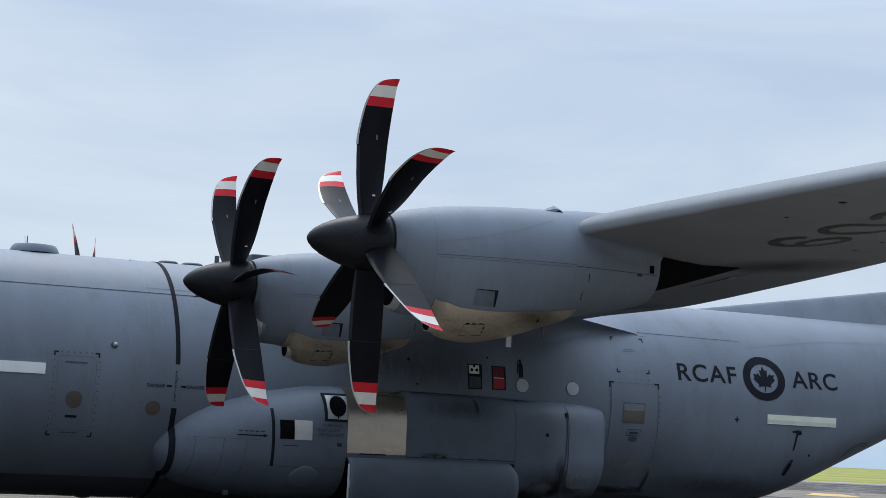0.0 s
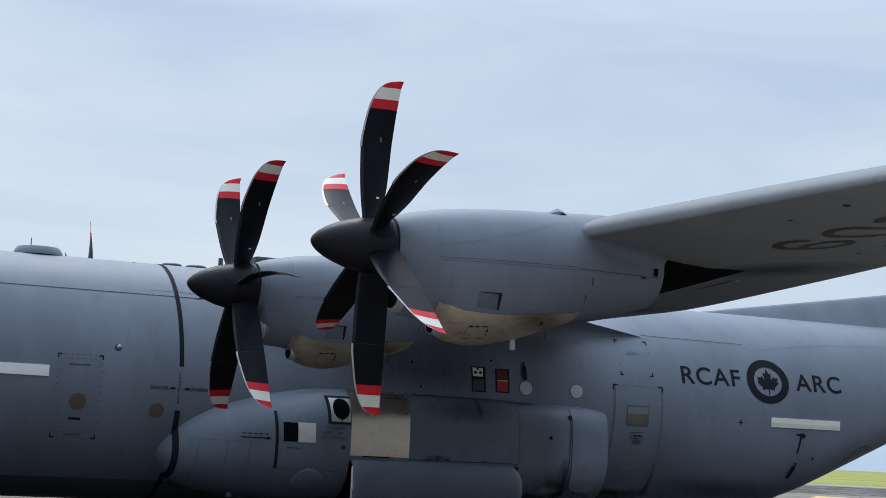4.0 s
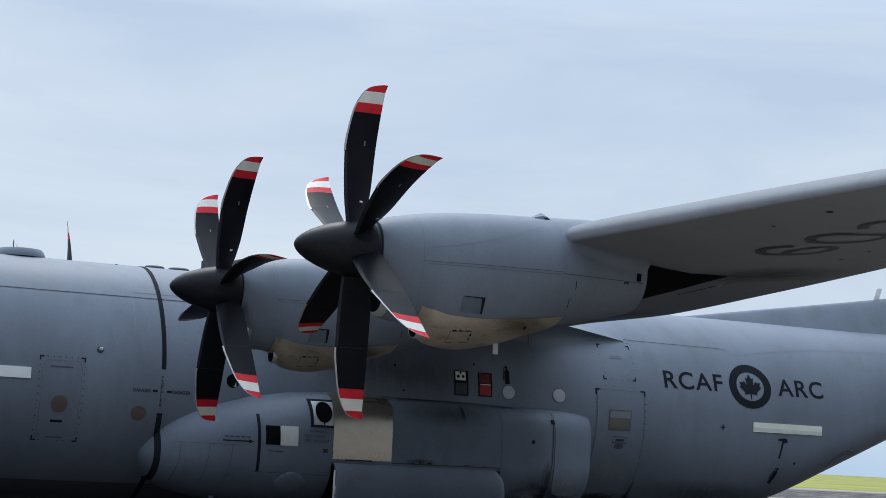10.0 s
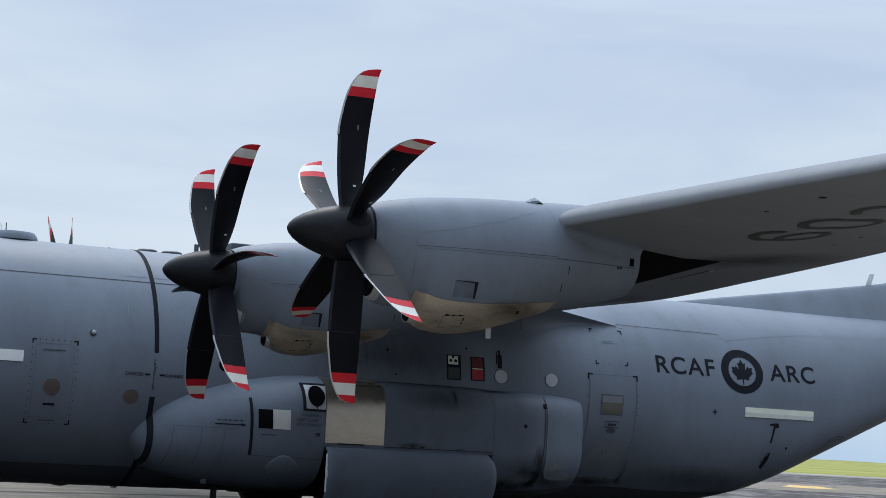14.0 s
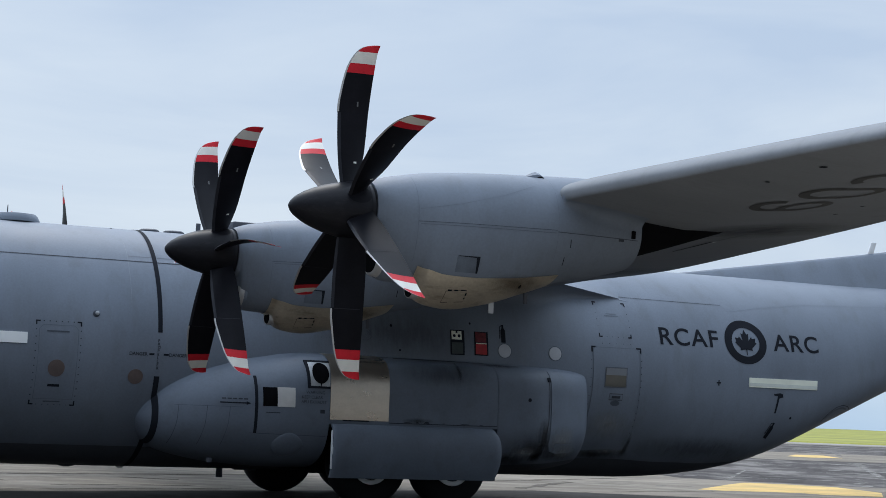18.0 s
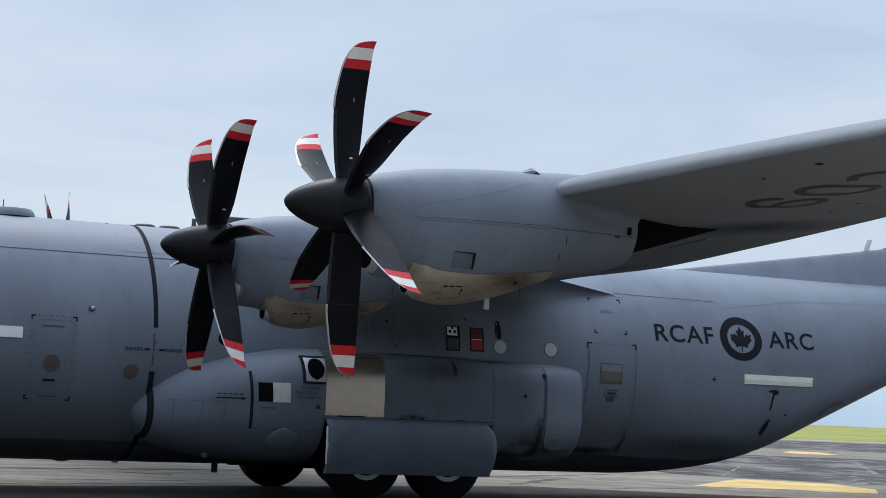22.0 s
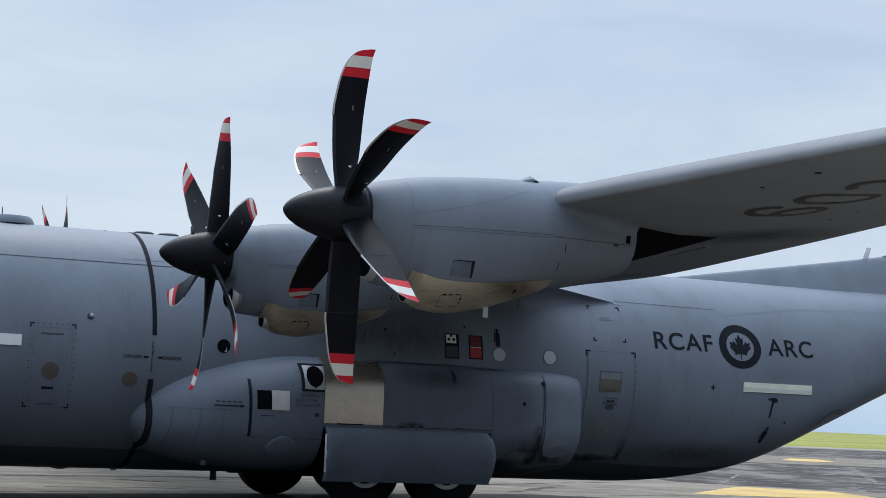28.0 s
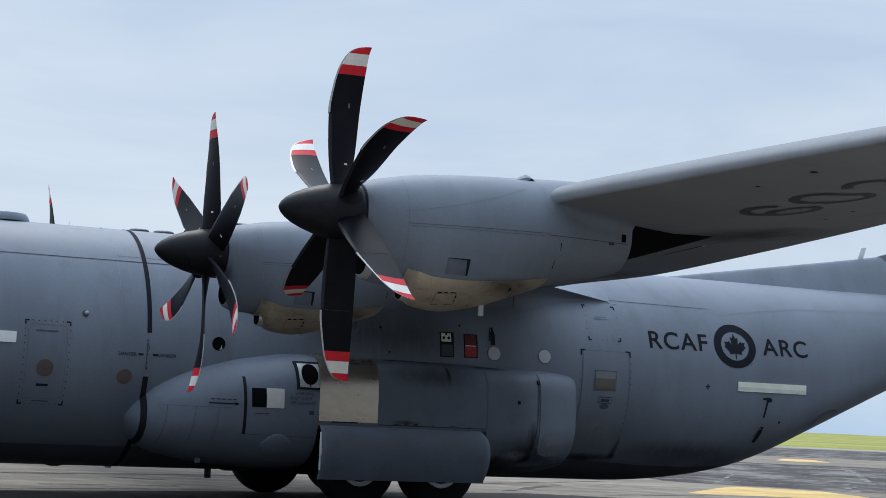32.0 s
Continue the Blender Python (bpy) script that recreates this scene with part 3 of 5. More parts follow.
# the field rises in low uneven banks towards the water
bm = bmesh.new()
cols = [-2500.0, -700.0] + steps_of(-240, 900, 150) + [1500.0, 2500.0]
rows_g = []
for s_, base, swell in ((161, 0.004, 0), (161.6, 0.16, 0), (300, 0.2, 0.15), (620, 0.25, 0.9), (900, 0.2, 1.3), (2700, 0.2, 0)):
    ring_ = []
    for c_ in cols:
        q = along * c_ + across * s_
        lift_ = swell * (0.5 + noise.noise(Vector((c_ * 0.035, s_ * 0.01, 0.0))) + 0.5 * noise.noise(Vector((c_ * 0.11, s_ * 0.01, 3.0))))
        ring_.append(bm.verts.new((q.x, q.y, base + max(0.0, lift_))))
    rows_g.append(ring_)
for a, b in zip(rows_g, rows_g[1:]):
    for k in range(len(cols) - 1):
        bm.faces.new((a[k], a[k + 1], b[k + 1], b[k]))
tagged(part("grass", bm, GRASS, None, "flat yellow-green grass field beside the apron", smooth=False), kind="structure")
strip("water", 2700, 4300, -2500, 2500, 0.08, SEA, "distant hazy blue water on the horizon", "structure")
sheet("painted_area", [(15.75, 6.04), (18.93, 9.34), (20.29, 10.67), (20.63, 10.79), (21.42, 9.97), (22.07, 8.83), (21.16, 5.86), (19.47, 3.74), (18.17, 4.22), (17.99, 5.06), (16.17, 5.58)], 0.005, YELLOW, "worn yellow painted marking on the apron", kind="", parent=ground)
strip("kerb_strip", 147, 160.9, -700, 700, 0.006, KERB, "pale concrete edge beside the grass", "", ground)
sheet("painted_area", [(50.36, 49.25), (54.68, 54.32), (56.33, 53.83), (52.66, 47.36), (50.31, 47.34)], 0.005, YELLOW, "worn yellow painted marking farther off on the apron", kind="", parent=ground)

# ---------------- the aircraft ----------------
# X points aft, -Y towards the port wing tip
plane = tagged(new("transport_aircraft"), "grey four-engined military turboprop transport parked on an apron", "aircraft")

FUS = Skin(0.0,
           [(-12.7, 0.05), (-12.3, 0.6), (-11.5, 1.15), (-10.5, 1.6), (-9, 1.95), (-7.5, 2.03), (11.5, 2.03), (13.3, 1.98), (15, 1.76), (17, 1.35), (19, 0.85), (21, 0.3), (21.6, 0.05)],
           [(-12.7, 1.6), (-12.3, 2.1), (-11.5, 2.5), (-10.5, 3.2), (-9.5, 4.0), (-8.5, 4.45), (-7.5, 4.57), (14, 4.58), (19, 4.66), (21, 4.5), (21.6, 4.2)],
           [(-12.7, 1.5), (-12.3, 1.1), (-11.5, 0.8), (-10, 0.55), (-8.5, 0.51), (9.6, 0.5), (10.4, 0.54), (11.36, 0.66), (12.45, 0.945), (13.05, 1.2), (13.65, 1.48), (14.9, 2.03), (15.97, 2.47), (17.4, 3.1), (19.2, 3.8), (21, 4.1), (21.6, 4.15)],
           [(-12.7, 1.55), (-11.5, 1.75), (-9.5, 2.3), (-7.5, 2.54), (11, 2.54), (13, 2.6), (14.5, 2.85), (15.7, 3.25), (17.2, 3.75), (19, 4.2), (21.6, 4.18)],
           2.0, [(9.2, 2.0), (11, 2.5), (13, 3.0), (16, 3.0), (20, 2.2)])

fuselage = part("fuselage", FUS.mesh(steps_of(-12.7, -7.5, 22) + steps_of(-7.2, 9.0, 30) + steps_of(9.2, 21.6, 50), 96), PAINT, plane, "grey painted fuselage with flush panels")


def on_fus(off=0.005):
    return lambda u, v: FUS.side(u, v, off)


def on_ring(off=0.005):
    return lambda u, v: FUS.at(u, v, off)


# the lowest band of skin is darker than the sides
laid("belly", flat_bm([[(-9, -125.1), (9, -125.1), (10.4, -124), (11.5, -119), (12.4, -108), (12.9, -95), (12.9, -85), (12.4, -72), (11.5, -61), (10.4, -56), (9, -54.9), (-9, -54.9)]], 0.3, 3.0), on_ring(0.012), BELLY, fuselage, "darker skin along the belly")

# markings on the fuselage, in (X, Z) on the port side
laid("warning_stripe", flat_bm([rect(-0.185, 5.6, -0.11, 92)], 1, 4), on_ring(), MARK, fuselage, "black propeller warning stripe")
laid("warning_stripe", flat_bm([rect(-0.205, -80, -0.115, -14.5)], 1, 4), on_ring(0.018), MARK, fuselage, "black propeller warning stripe")
for words, u in (("DANGER", -0.645), ("DANGER", 0.02)):
    bm = text_bm(words, 0.052, u, 2.355, sx=1.0, bold=0.002)
    laid("lettering", bm, on_fus(), SEAM, fuselage)
for u in (-0.315, -0.075):
    laid("dash", flat_bm([rect(u, 2.366, u + 0.085, 2.397)]), on_fus(), MARK, fuselage)
for k, letter in enumerate("PROPELLER"):
    laid("lettering", text_bm(letter, 0.045, -0.18, 2.585 - 0.056 * k, bold=0.002), on_fus(), SEAM, fuselage)


def line_on(skin_put, pts, width, mat, parent, name="panel_seam", dx=0.3, dz=0.06):
    bm = bmesh.new()
    for q in ribbon(pts, width):
        bm.faces.new([bm.verts.new((u, v, 0)) for u, v in q])
    dice(bm, dx, dz)
    return laid(name, bm, skin_put, mat, parent)


line_on(on_fus(0.003), [(-7.4, 3.915), (1.5, 3.915)], 0.014, SEAM, fuselage)
line_on(on_fus(0.003), [(-0.6, 4.0), (0.6, 4.0)], 0.008, SOFT, fuselage)
line_on(on_fus(0.006), [(8.7, 3.895), (9.0, 3.885), (11.08, 3.865)], 0.007, SEAM, fuselage)
line_on(on_fus(0.006), [(11.08, 3.865), (11.2, 3.74)], 0.006, HAIR, fuselage)
line_on(on_fus(0.006), [(11.2, 3.74), (12.0, 3.86), (13.1, 3.99), (16, 4.1)], 0.006, HAIR, fuselage)
for x in (-4.6, 1.2):
    line_on(on_ring(0.003), [(x, -50), (x, 88)], 0.007, HAIR, fuselage, dz=5)


def corner_marks(u0, v0, u1, v1, arm, w, skip=()):
    for i, (u, v, du, dv) in enumerate(((u0, v0, 1, 1), (u1, v0, -1, 1), (u0, v1, 1, -1), (u1, v1, -1, -1))):
        if i in skip:
            continue
        laid("corner_mark", flat_bm([[(u, v), (u + du * arm, v), (u + du * arm, v + dv * w), (u + du * w, v + dv * w), (u + du * w, v + dv * arm), (u, v + dv * arm)]]), on_fus(), MARK, fuselage)


def dashes(u0, v0, u1, v1, n, size):
    for k in range(n):
        f = (k + 0.5) / n
        u, v = u0 + (u1 - u0) * f, v0 + (v1 - v0) * f
        laid("edge_dash", flat_bm([rect(u - size, v - size, u + size, v + size)]), on_fus(), MARK, fuselage)


# emergency exit with broken outline ahead of the propellers
corner_marks(-2.18, 1.5, -1.44, 2.84, 0.075, 0.022)
dashes(-2.1, 2.83, -1.52, 2.83, 6, 0.008)
dashes(-2.1, 1.51, -1.52, 1.51, 6, 0.006)
dashes(-2.17, 1.6, -2.17, 2.75, 10, 0.008)
dashes(-1.45, 1.6, -1.45, 2.75, 10, 0.008)
line_on(on_fus(0.003), [(-2.12, 1.6), (-2.12, 2.7), (-2.06, 2.77), (-1.55, 2.77), (-1.49, 2.7), (-1.49, 1.6), (-2.12, 1.6)], 0.008, SOFT, fuselage)
laid("stencil_bar", flat_bm([rect(-2.0, 2.66, -1.64, 2.685)]), on_fus(), FAINT, fuselage)
laid("stencil_bar", flat_bm([rect(-1.92, 1.795, -1.73, 1.835)]), on_fus(), MARK, fuselage)
laid("stencil_bar", flat_bm([rect(-1.95, 1.55, -1.68, 1.57)]), on_fus(), FAINT, fuselage)
raised("patch_disc", flat_bm([oval(-1.81, 2.09, 0.135, 0.135)]), on_fus, 0.0, 0.008, BRASS, fuselage, "brown cover disc")
raised("patch_disc", flat_bm([oval(-0.51, 2.01, 0.125, 0.12)]), on_fus, 0.0, 0.008, BRASS, fuselage, "brown cover disc")
raised("formation_strip", flat_bm([rect(-3.6, 2.46, -2.305, 2.635)]), on_fus, 0.0, 0.016, PALE2, fuselage, "white formation light strip")
lamp_y = FUS.side(-1.21, 2.99).y
lamp = part("small_lamp", lathe_bm([(0.02, 0.055), (-0.01, 0.055), (-0.02, 0.048), (-0.02, 0.01)], 18, "y", at=(-1.21, lamp_y, 2.99)), FAINT, fuselage, "small round lamp in a dark rim")
part("lens", lathe_bm([(0.0, 0.036), (-0.026, 0.036), (-0.04, 0.026), (-0.046, 0.008)], 16, "y", at=(-1.20, lamp_y, 3.0)), LAMPG, fuselage, "clear glass lens")

# markings and hatches behind the wing
for u0, z0, u1, z1 in ((5.12, 2.63, 5.39, 3.07), (5.59, 2.64, 5.86, 3.06)):
    raised("placard_frame", flat_bm([rect(u0, z0, u1, z1)]), on_fus, 0.0, 0.008, MARK, fuselage)
raised("placard", flat_bm([rect(5.14, 2.90, 5.335, 3.05)]), on_fus, 0.006, 0.014, PALE, fuselage, "pale placard with two dark dots")
for u in (5.19, 5.285):
    laid("placard_dot", flat_bm([oval(u, 2.965, 0.028, 0.028, 12)]), on_fus(0.017), MARK, fuselage)
laid("placard_dot", flat_bm([rect(5.22, 3.01, 5.255, 3.05)]), on_fus(0.017), MARK, fuselage)
raised("placard", flat_bm([rect(5.14, 2.65, 5.36, 2.85)]), on_fus, 0.006, 0.014, TARP, fuselage, "dark green placard")
raised("placard", flat_bm([rect(5.61, 2.87, 5.82, 3.045)]), on_fus, 0.006, 0.014, DEEPRED, fuselage, "dark red placard")
raised("placard", flat_bm([rect(5.61, 2.66, 5.83, 2.84)]), on_fus, 0.006, 0.014, REDBOX, fuselage, "red placard")
laid("placard_edge", flat_bm([rect(5.61, 2.842, 5.82, 2.856)]), on_fus(0.017), PALE, fuselage)
laid("port_hole", flat_bm([oval(1.04, 2.625, 0.115, 0.115, 24)]), on_fus(), DARK, fuselage, "round dark port in the skin")
# pale sliver painted in as the port's glint
laid("port_glint", flat_bm([[(1.05, 2.53), (1.10, 2.535), (1.09, 2.61), (1.075, 2.56)]]), on_fus(0.009), DISC, fuselage)
line_on(on_fus(0.004), [(-0.6, 4.26), (-0.6, 4.0), (-0.61, 3.8), (-0.62, 3.2)], 0.005, PALEP, fuselage, "scratch")
for u, v in ((6.19, 2.745), (7.22, 2.745)):
    raised("patch_disc", flat_bm([oval(u, v, 0.125, 0.12)]), on_fus, 0.0, 0.008, DISC, fuselage, "light grey round patch")
    line_on(on_fus(), [(p[0], p[1]) for p in oval(u, v, 0.135, 0.13, 20)] + [(u + 0.135, v)], 0.008, FAINT, fuselage)


def bottle(u, v, s, lean):
    c, d = math.cos(radians(lean)), math.sin(radians(lean))
    pl = [[(-0.045, -0.16), (0.045, -0.16), (0.045, 0.06), (0.02, 0.1), (0.02, 0.16), (-0.02, 0.16), (-0.02, 0.1), (-0.045, 0.06)],
          [(-0.08, -0.09), (-0.06, -0.09), (-0.045, 0.12), (-0.02, 0.14), (-0.02, 0.155), (-0.06, 0.13)]]
    pl = [[(u + s * (c * a - d * b), v + s * (d * a + c * b)) for a, b in q] for q in pl]
    for q in pl:
        laid("extinguisher_symbol", flat_bm([q]), on_fus(), MARK, fuselage, "black extinguisher pictogram")


bottle(6.17, 3.05, 1.0, 0)
bottle(12.10, 1.5, 1.0, -20)
laid("axe_symbol", flat_bm([[(12.1, 1.83), (12.14, 1.83), (12.19, 2.12), (12.28, 2.14), (12.27, 2.2), (12.2, 2.22), (12.05, 2.2), (12.06, 2.17), (12.15, 2.16)]]), on_fus(), MARK, fuselage, "black axe pictogram")
for u, v, r in ((3.98, 3.08, 0.025), (5.52, 3.2, 0.02), (4.14, 2.66, 0.02), (12.52, 1.75, 0.026)):
    laid("fastener", flat_bm([oval(u, v, r, r, 10)]), on_fus(), MARK, fuselage)

corner_marks(8.17, 3.1, 8.87, 3.77, 0.075, 0.024)
laid("stencil_bar", flat_bm([rect(8.36, 3.5, 8.66, 3.515)]), on_fus(), SOFT, fuselage)
laid("stencil_bar", flat_bm([rect(8.40, 3.54, 8.62, 3.552)]), on_fus(), SOFT, fuselage)

# paratroop door
door = raised("door", flat_bm([rect(8.03, 1.02, 9.0, 2.9)]), on_fus, -0.004, 0.007, PAINT, fuselage, "grey side door with a small window")
line_on(on_fus(0.009), [(8.05, 1.0), (8.03, 2.0), (8.01, 2.85), (8.06, 2.91), (8.95, 2.91), (9.02, 2.84), (9.05, 2.0), (9.1, 1.0), (8.05, 1.0)], 0.009, SOFT, fuselage, "door_seam")
corner_marks(7.98, 0.9, 9.05, 2.93, 0.11, 0.03, skip=(0, 1))
dashes(9.06, 1.3, 9.05, 2.75, 12, 0.009)
dashes(7.98, 1.3, 7.98, 2.75, 9, 0.007)
dashes(8.15, 2.985, 8.9, 2.985, 5, 0.006)
dashes(8.28, 3.112, 8.76, 3.112, 4, 0.006)
dashes(8.18, 3.25, 8.18, 3.62, 3, 0.006)
dashes(8.86, 3.25, 8.86, 3.62, 3, 0.006)
laid("window", flat_bm([rect(8.29, 2.2, 8.73, 2.54)]), on_fus(0.01), GLASS, fuselage, "small square door window with a drawn blind")
laid("window_blind", flat_bm([rect(8.295, 2.41, 8.725, 2.535)]), on_fus(0.013), BLIND, fuselage)
line_on(on_fus(0.014), [(8.28, 2.19), (8.28, 2.55), (8.74, 2.55), (8.74, 2.19), (8.28, 2.19)], 0.014, FAINT, fuselage, "window_frame")
line_on(on_fus(0.012), [(8.41, 1.96), (8.41, 2.07), (8.69, 2.07), (8.69, 1.96), (8.41, 1.96)], 0.014, SEAM, fuselage, "handle_recess")
laid("handle", flat_bm([rect(8.46, 1.99, 8.64, 2.035)]), on_fus(0.02), SEAM, fuselage, "recessed door handle")
laid("worn_patch", flat_bm([oval(8.55, 1.9, 0.1, 0.05)]), on_fus(0.012), FAINT, fuselage)

# lettering and roundel
for words, u, wide in (("RCAF", 9.49, 1.31), ("ARC", 12.07, 1.09)):
    bm = text_bm(words, 0.315, 0, 3.035, spacing=1.12, bold=0.006)
    w0 = max(v.co.x for v in bm.verts)
    for v in bm.verts:
        v.co.x = u + v.co.x * wide / w0
    dice(bm, 0.3, 0.05)
    laid("lettering", bm, on_fus(), MARK, fuselage, "dark grey painted capitals")


def roundel(u, v, ru, rv):
    outer, inner = oval(u, v, ru, rv, 48), oval(u, v, ru * 0.655, rv * 0.655, 48)
    bm = bmesh.new()
    a = [bm.verts.new((*p, 0)) for p in outer]
    b = [bm.verts.new((*p, 0)) for p in inner]
    for k in range(48):
        bm.faces.new((a[k], a[(k + 1) % 48], b[(k + 1) % 48], b[k]))
    laid("roundel_ring", bm, on_fus(0.006), MARK, fuselage, "dark grey roundel ring")
    half = [(0.0, 0.56), (0.11, 0.34), (0.22, 0.39), (0.17, 0.06), (0.34, 0.24), (0.38, 0.16), (0.58, 0.19), (0.52, 0.02), (0.6, -0.03), (0.32, -0.27), (0.35, -0.37), (0.03, -0.32)]
    half = [(0.86 * a_, 1.04 * b_) for a_, b_ in half]
    leaf = half + [(0.02, -0.6), (-0.02, -0.6)] + [(-a_, b_) for a_, b_ in reversed(half[1:])]
    pl = [(u + p * ru, v + q * rv) for p, q in leaf]
    laid("maple_leaf", flat_bm([pl], 0.2, 0.06), on_fus(0.006), MARK, fuselage, "dark grey maple leaf")


roundel(11.43, 3.165, 0.48, 0.42)
for q in (rect(10.72, 2.35, 10.82, 2.375), rect(10.757, 2.31, 10.783, 2.415)):
    laid("cross_mark", flat_bm([q]), on_fus(0.005 + 0.002 * (q[0][0] > 10.73)), MARK, fuselage)
raised("formation_strip", flat_bm([rect(11.46, 2.31, 13.09, 2.49)]), on_fus, 0.0, 0.016, PALE, fuselage, "pale cream formation light strip")
line_on(on_fus(0.019), [(11.47, 2.365), (13.08, 2.355)], 0.06, LENS, fuselage, "strip_lens")
tail_door = curve([(13.42, 1.70), (13.55, 1.88), (13.72, 2.00), (13.9, 2.045), (14.1, 2.02), (14.2, 1.98)])
line_on(on_fus(0.004), [(x, tail_door(x)) for x in steps_of(13.42, 14.2, 12)], 0.012, SEAM, fuselage)
line_on(on_fus(0.004), [(x, tail_door(x) - 0.05) for x in steps_of(13.5, 14.1, 10)], 0.03, SOFT, fuselage)

# things on the roof
prof = [(0.0, 0.36), (0.03, 0.36), (0.1, 0.33), (0.135, 0.3), (0.15, 0.2), (0.155, 0.02)]
for x, y, s in ((-2.19, 0.0, 1.15),):
    bm = lathe_bm([(a, r * s) for a, r in prof], 36, "z")
    for v in bm.verts:
        v.co += Vector((x, y, 4.555))
    part("antenna_dome", bm, PAINT, plane, "low round grey antenna housing")
for x, ln in ((0.15, 0.18), (0.59, 0.19)):
    bm = lathe_bm([(0.0, ln), (0.03, ln * 0.98), (0.05, ln * 0.8), (0.055, 0.02)], 28, "z")
    for v in bm.verts:
        v.co += Vector((x, 0.0, 4.565))
    part("roof_hatch", bm, BELLY, plane, "flush round roof hatch")
part("roof_hatch", box_bm(1.58, 2.15, -0.3, 0.3, 4.55, 4.855, 0.04), BELLY, plane, "low dark hatch on the roof ahead of the wing")
part("whip_antenna", lathe_bm([(4.6, 0.012), (4.84, 0.008), (4.86, 0.003)], 10, "z", at=(-2.30, 0.1, 0)), BELLY, plane, "thin dark whip antenna")
part("roof_rivet", lathe_bm([(4.55, 0.03), (4.58, 0.022)], 10, "z", at=(-0.62, -0.35, -0.03)), BELLY, plane, "small dark drain stud")
part("blade_antenna", box_bm(1.0, 1.08, -0.02, 0.02, 4.5, 4.79, 0.01), BELLY, plane, "small dark blade antenna")
bm = lathe_bm([(0.0, 0.16), (-0.04, 0.14), (-0.06, 0.05)], 20, "z")
for v in bm.verts:
    v.co += Vector((-1.12, -0.1, 0.53))
part("belly_vent", bm, BELLY, plane, "small black belly fairing")
part("belly_vent", box_bm(1.9, 2.3, -0.1, 0.1, 0.47, 0.53, 0.015), BELLY, plane, "small black belly fairing")
part("belly_lamp", box_bm(-0.23, -0.12, -0.1, -0.04, 0.465, 0.53, 0.015), RIM, plane, "small pale belly lamp")
part("belly_mast", box_bm(1.585, 1.70, -0.02, 0.02, 0.33, 0.55, 0.01), BELLY, plane, "black mast under the belly")

# ---------------- wheel pod ----------------
POD = Skin(-1.3,
           [(-0.40, 0.30), (-0.34, 0.46), (-0.2, 0.62), (0.1, 0.86), (0.7, 1.1), (1.5, 1.32), (2.3, 1.43), (2.8, 1.45), (6.4, 1.43), (7.0, 1.28), (7.5, 1.06), (7.8, 0.89), (7.86, 0.82), (7.88, 0.5)],
           [(-0.40, 1.46), (-0.34, 1.62), (-0.2, 1.84), (0.1, 2.08), (0.55, 2.29), (1.0, 2.41), (1.45, 2.50), (2.1, 2.545), (2.6, 2.53), (3, 2.53), (6.2, 2.50), (7.5, 2.475), (7.88, 2.45)],
           [(-0.40, 1.30), (-0.34, 1.16), (-0.2, 1.0), (0.1, 0.84), (0.4, 0.76), (1, 0.66), (2, 0.6), (7, 0.62), (7.88, 0.75)],
           [(-0.40, 1.38), (1, 1.5), (2, 1.55), (8.02, 1.55)], [(-0.40, 2.1), (1.5, 2.4), (2.2, 3.2), (2.65, 5.0), (7.8, 5.0)], [(-0.40, 2.1), (2, 2.6), (6.4, 2.6), (8, 1.9)])


def on_pod(off=0.005):
    return lambda u, v: POD.side(u, v, off)


nose = part("pod_nose", POD.mesh(steps_of(-0.40, 0.4, 20) + steps_of(0.5, 2.585, 26), 84, off=0.012), POD_SHADE, plane, "grey rounded front of the wheel pod")
tail = part("pod_tail", POD.mesh(steps_of(5.73, 7.0, 8) + steps_of(7.08, 7.84, 14) + [7.86, 7.88], 84), POD_SHADE, plane, "grey rear of the wheel pod, dirty low down")
d0 = POD.deg(4, 1.36)
bm = flat_bm([rect(2.59, d0, 5.726, 100)], 0.4, 4.0)
for v in bm.verts:
    v.co = POD.at(v.co.x, v.co.y)
geo = bmesh.ops.extrude_face_region(bm, geom=bm.faces[:])
for v in geo["geom"]:
    if isinstance(v, bmesh.types.BMVert):
        v.co.y += 0.05
        v.co.z -= 0.03
side = part("pod_side", bm, POD_SHADE, plane, "grey upper side of the wheel pod above the wheel bay")
# wall in near-black, so the bay's shade is in its colour
part("wheel_bay", box_bm(2.7, 5.65, -1.6, -1.55, 0.5, 2.3), DARK, plane, "wheel bay wall coloured black for the shade in the bay")

line_on(on_pod(0.016), [(-0.05, 2.4), (-0.05, 1.9)], 0.02, SEAM, nose)
for x in (0.17, 0.60, 0.95):
    line_on(on_pod(0.016), [(x, 1.58), (x - 0.02, 1.3), (x - 0.08, 0.96)], 0.009, FAINT, nose)
line_on(on_pod(0.016), [(0.1, 1.58), (1.15, 1.58)], 0.006, FAINT, nose)
line_on(on_pod(0.016), [(1.28, 1.17), (2.55, 1.15)], 0.008, FAINT, nose)
laid("warning_stripe", flat_bm([rect(1.335, 1.17, 1.385, 2.09)]), on_pod(0.018), MARK, nose, "black vertical stripe")
laid("warning_stripe", flat_bm([rect(-0.20, -90, -0.11, 66)], 0.03, 4), lambda u, v: POD.at(u, v, 0.018), MARK, nose, "black propeller warning stripe")
laid("arrow", flat_bm([[(0.79, 1.635), (1.2, 1.635), (1.2, 1.615), (1.275, 1.645), (1.2, 1.675), (1.2, 1.655), (0.79, 1.655)]]), on_pod(0.018), MARK, nose)
for k in range(5):
    laid("stencil_bar", flat_bm([rect(0.82 + 0.085 * k, 1.70, 0.885 + 0.085 * k, 1.72)]), on_pod(0.018), SEAM, nose)
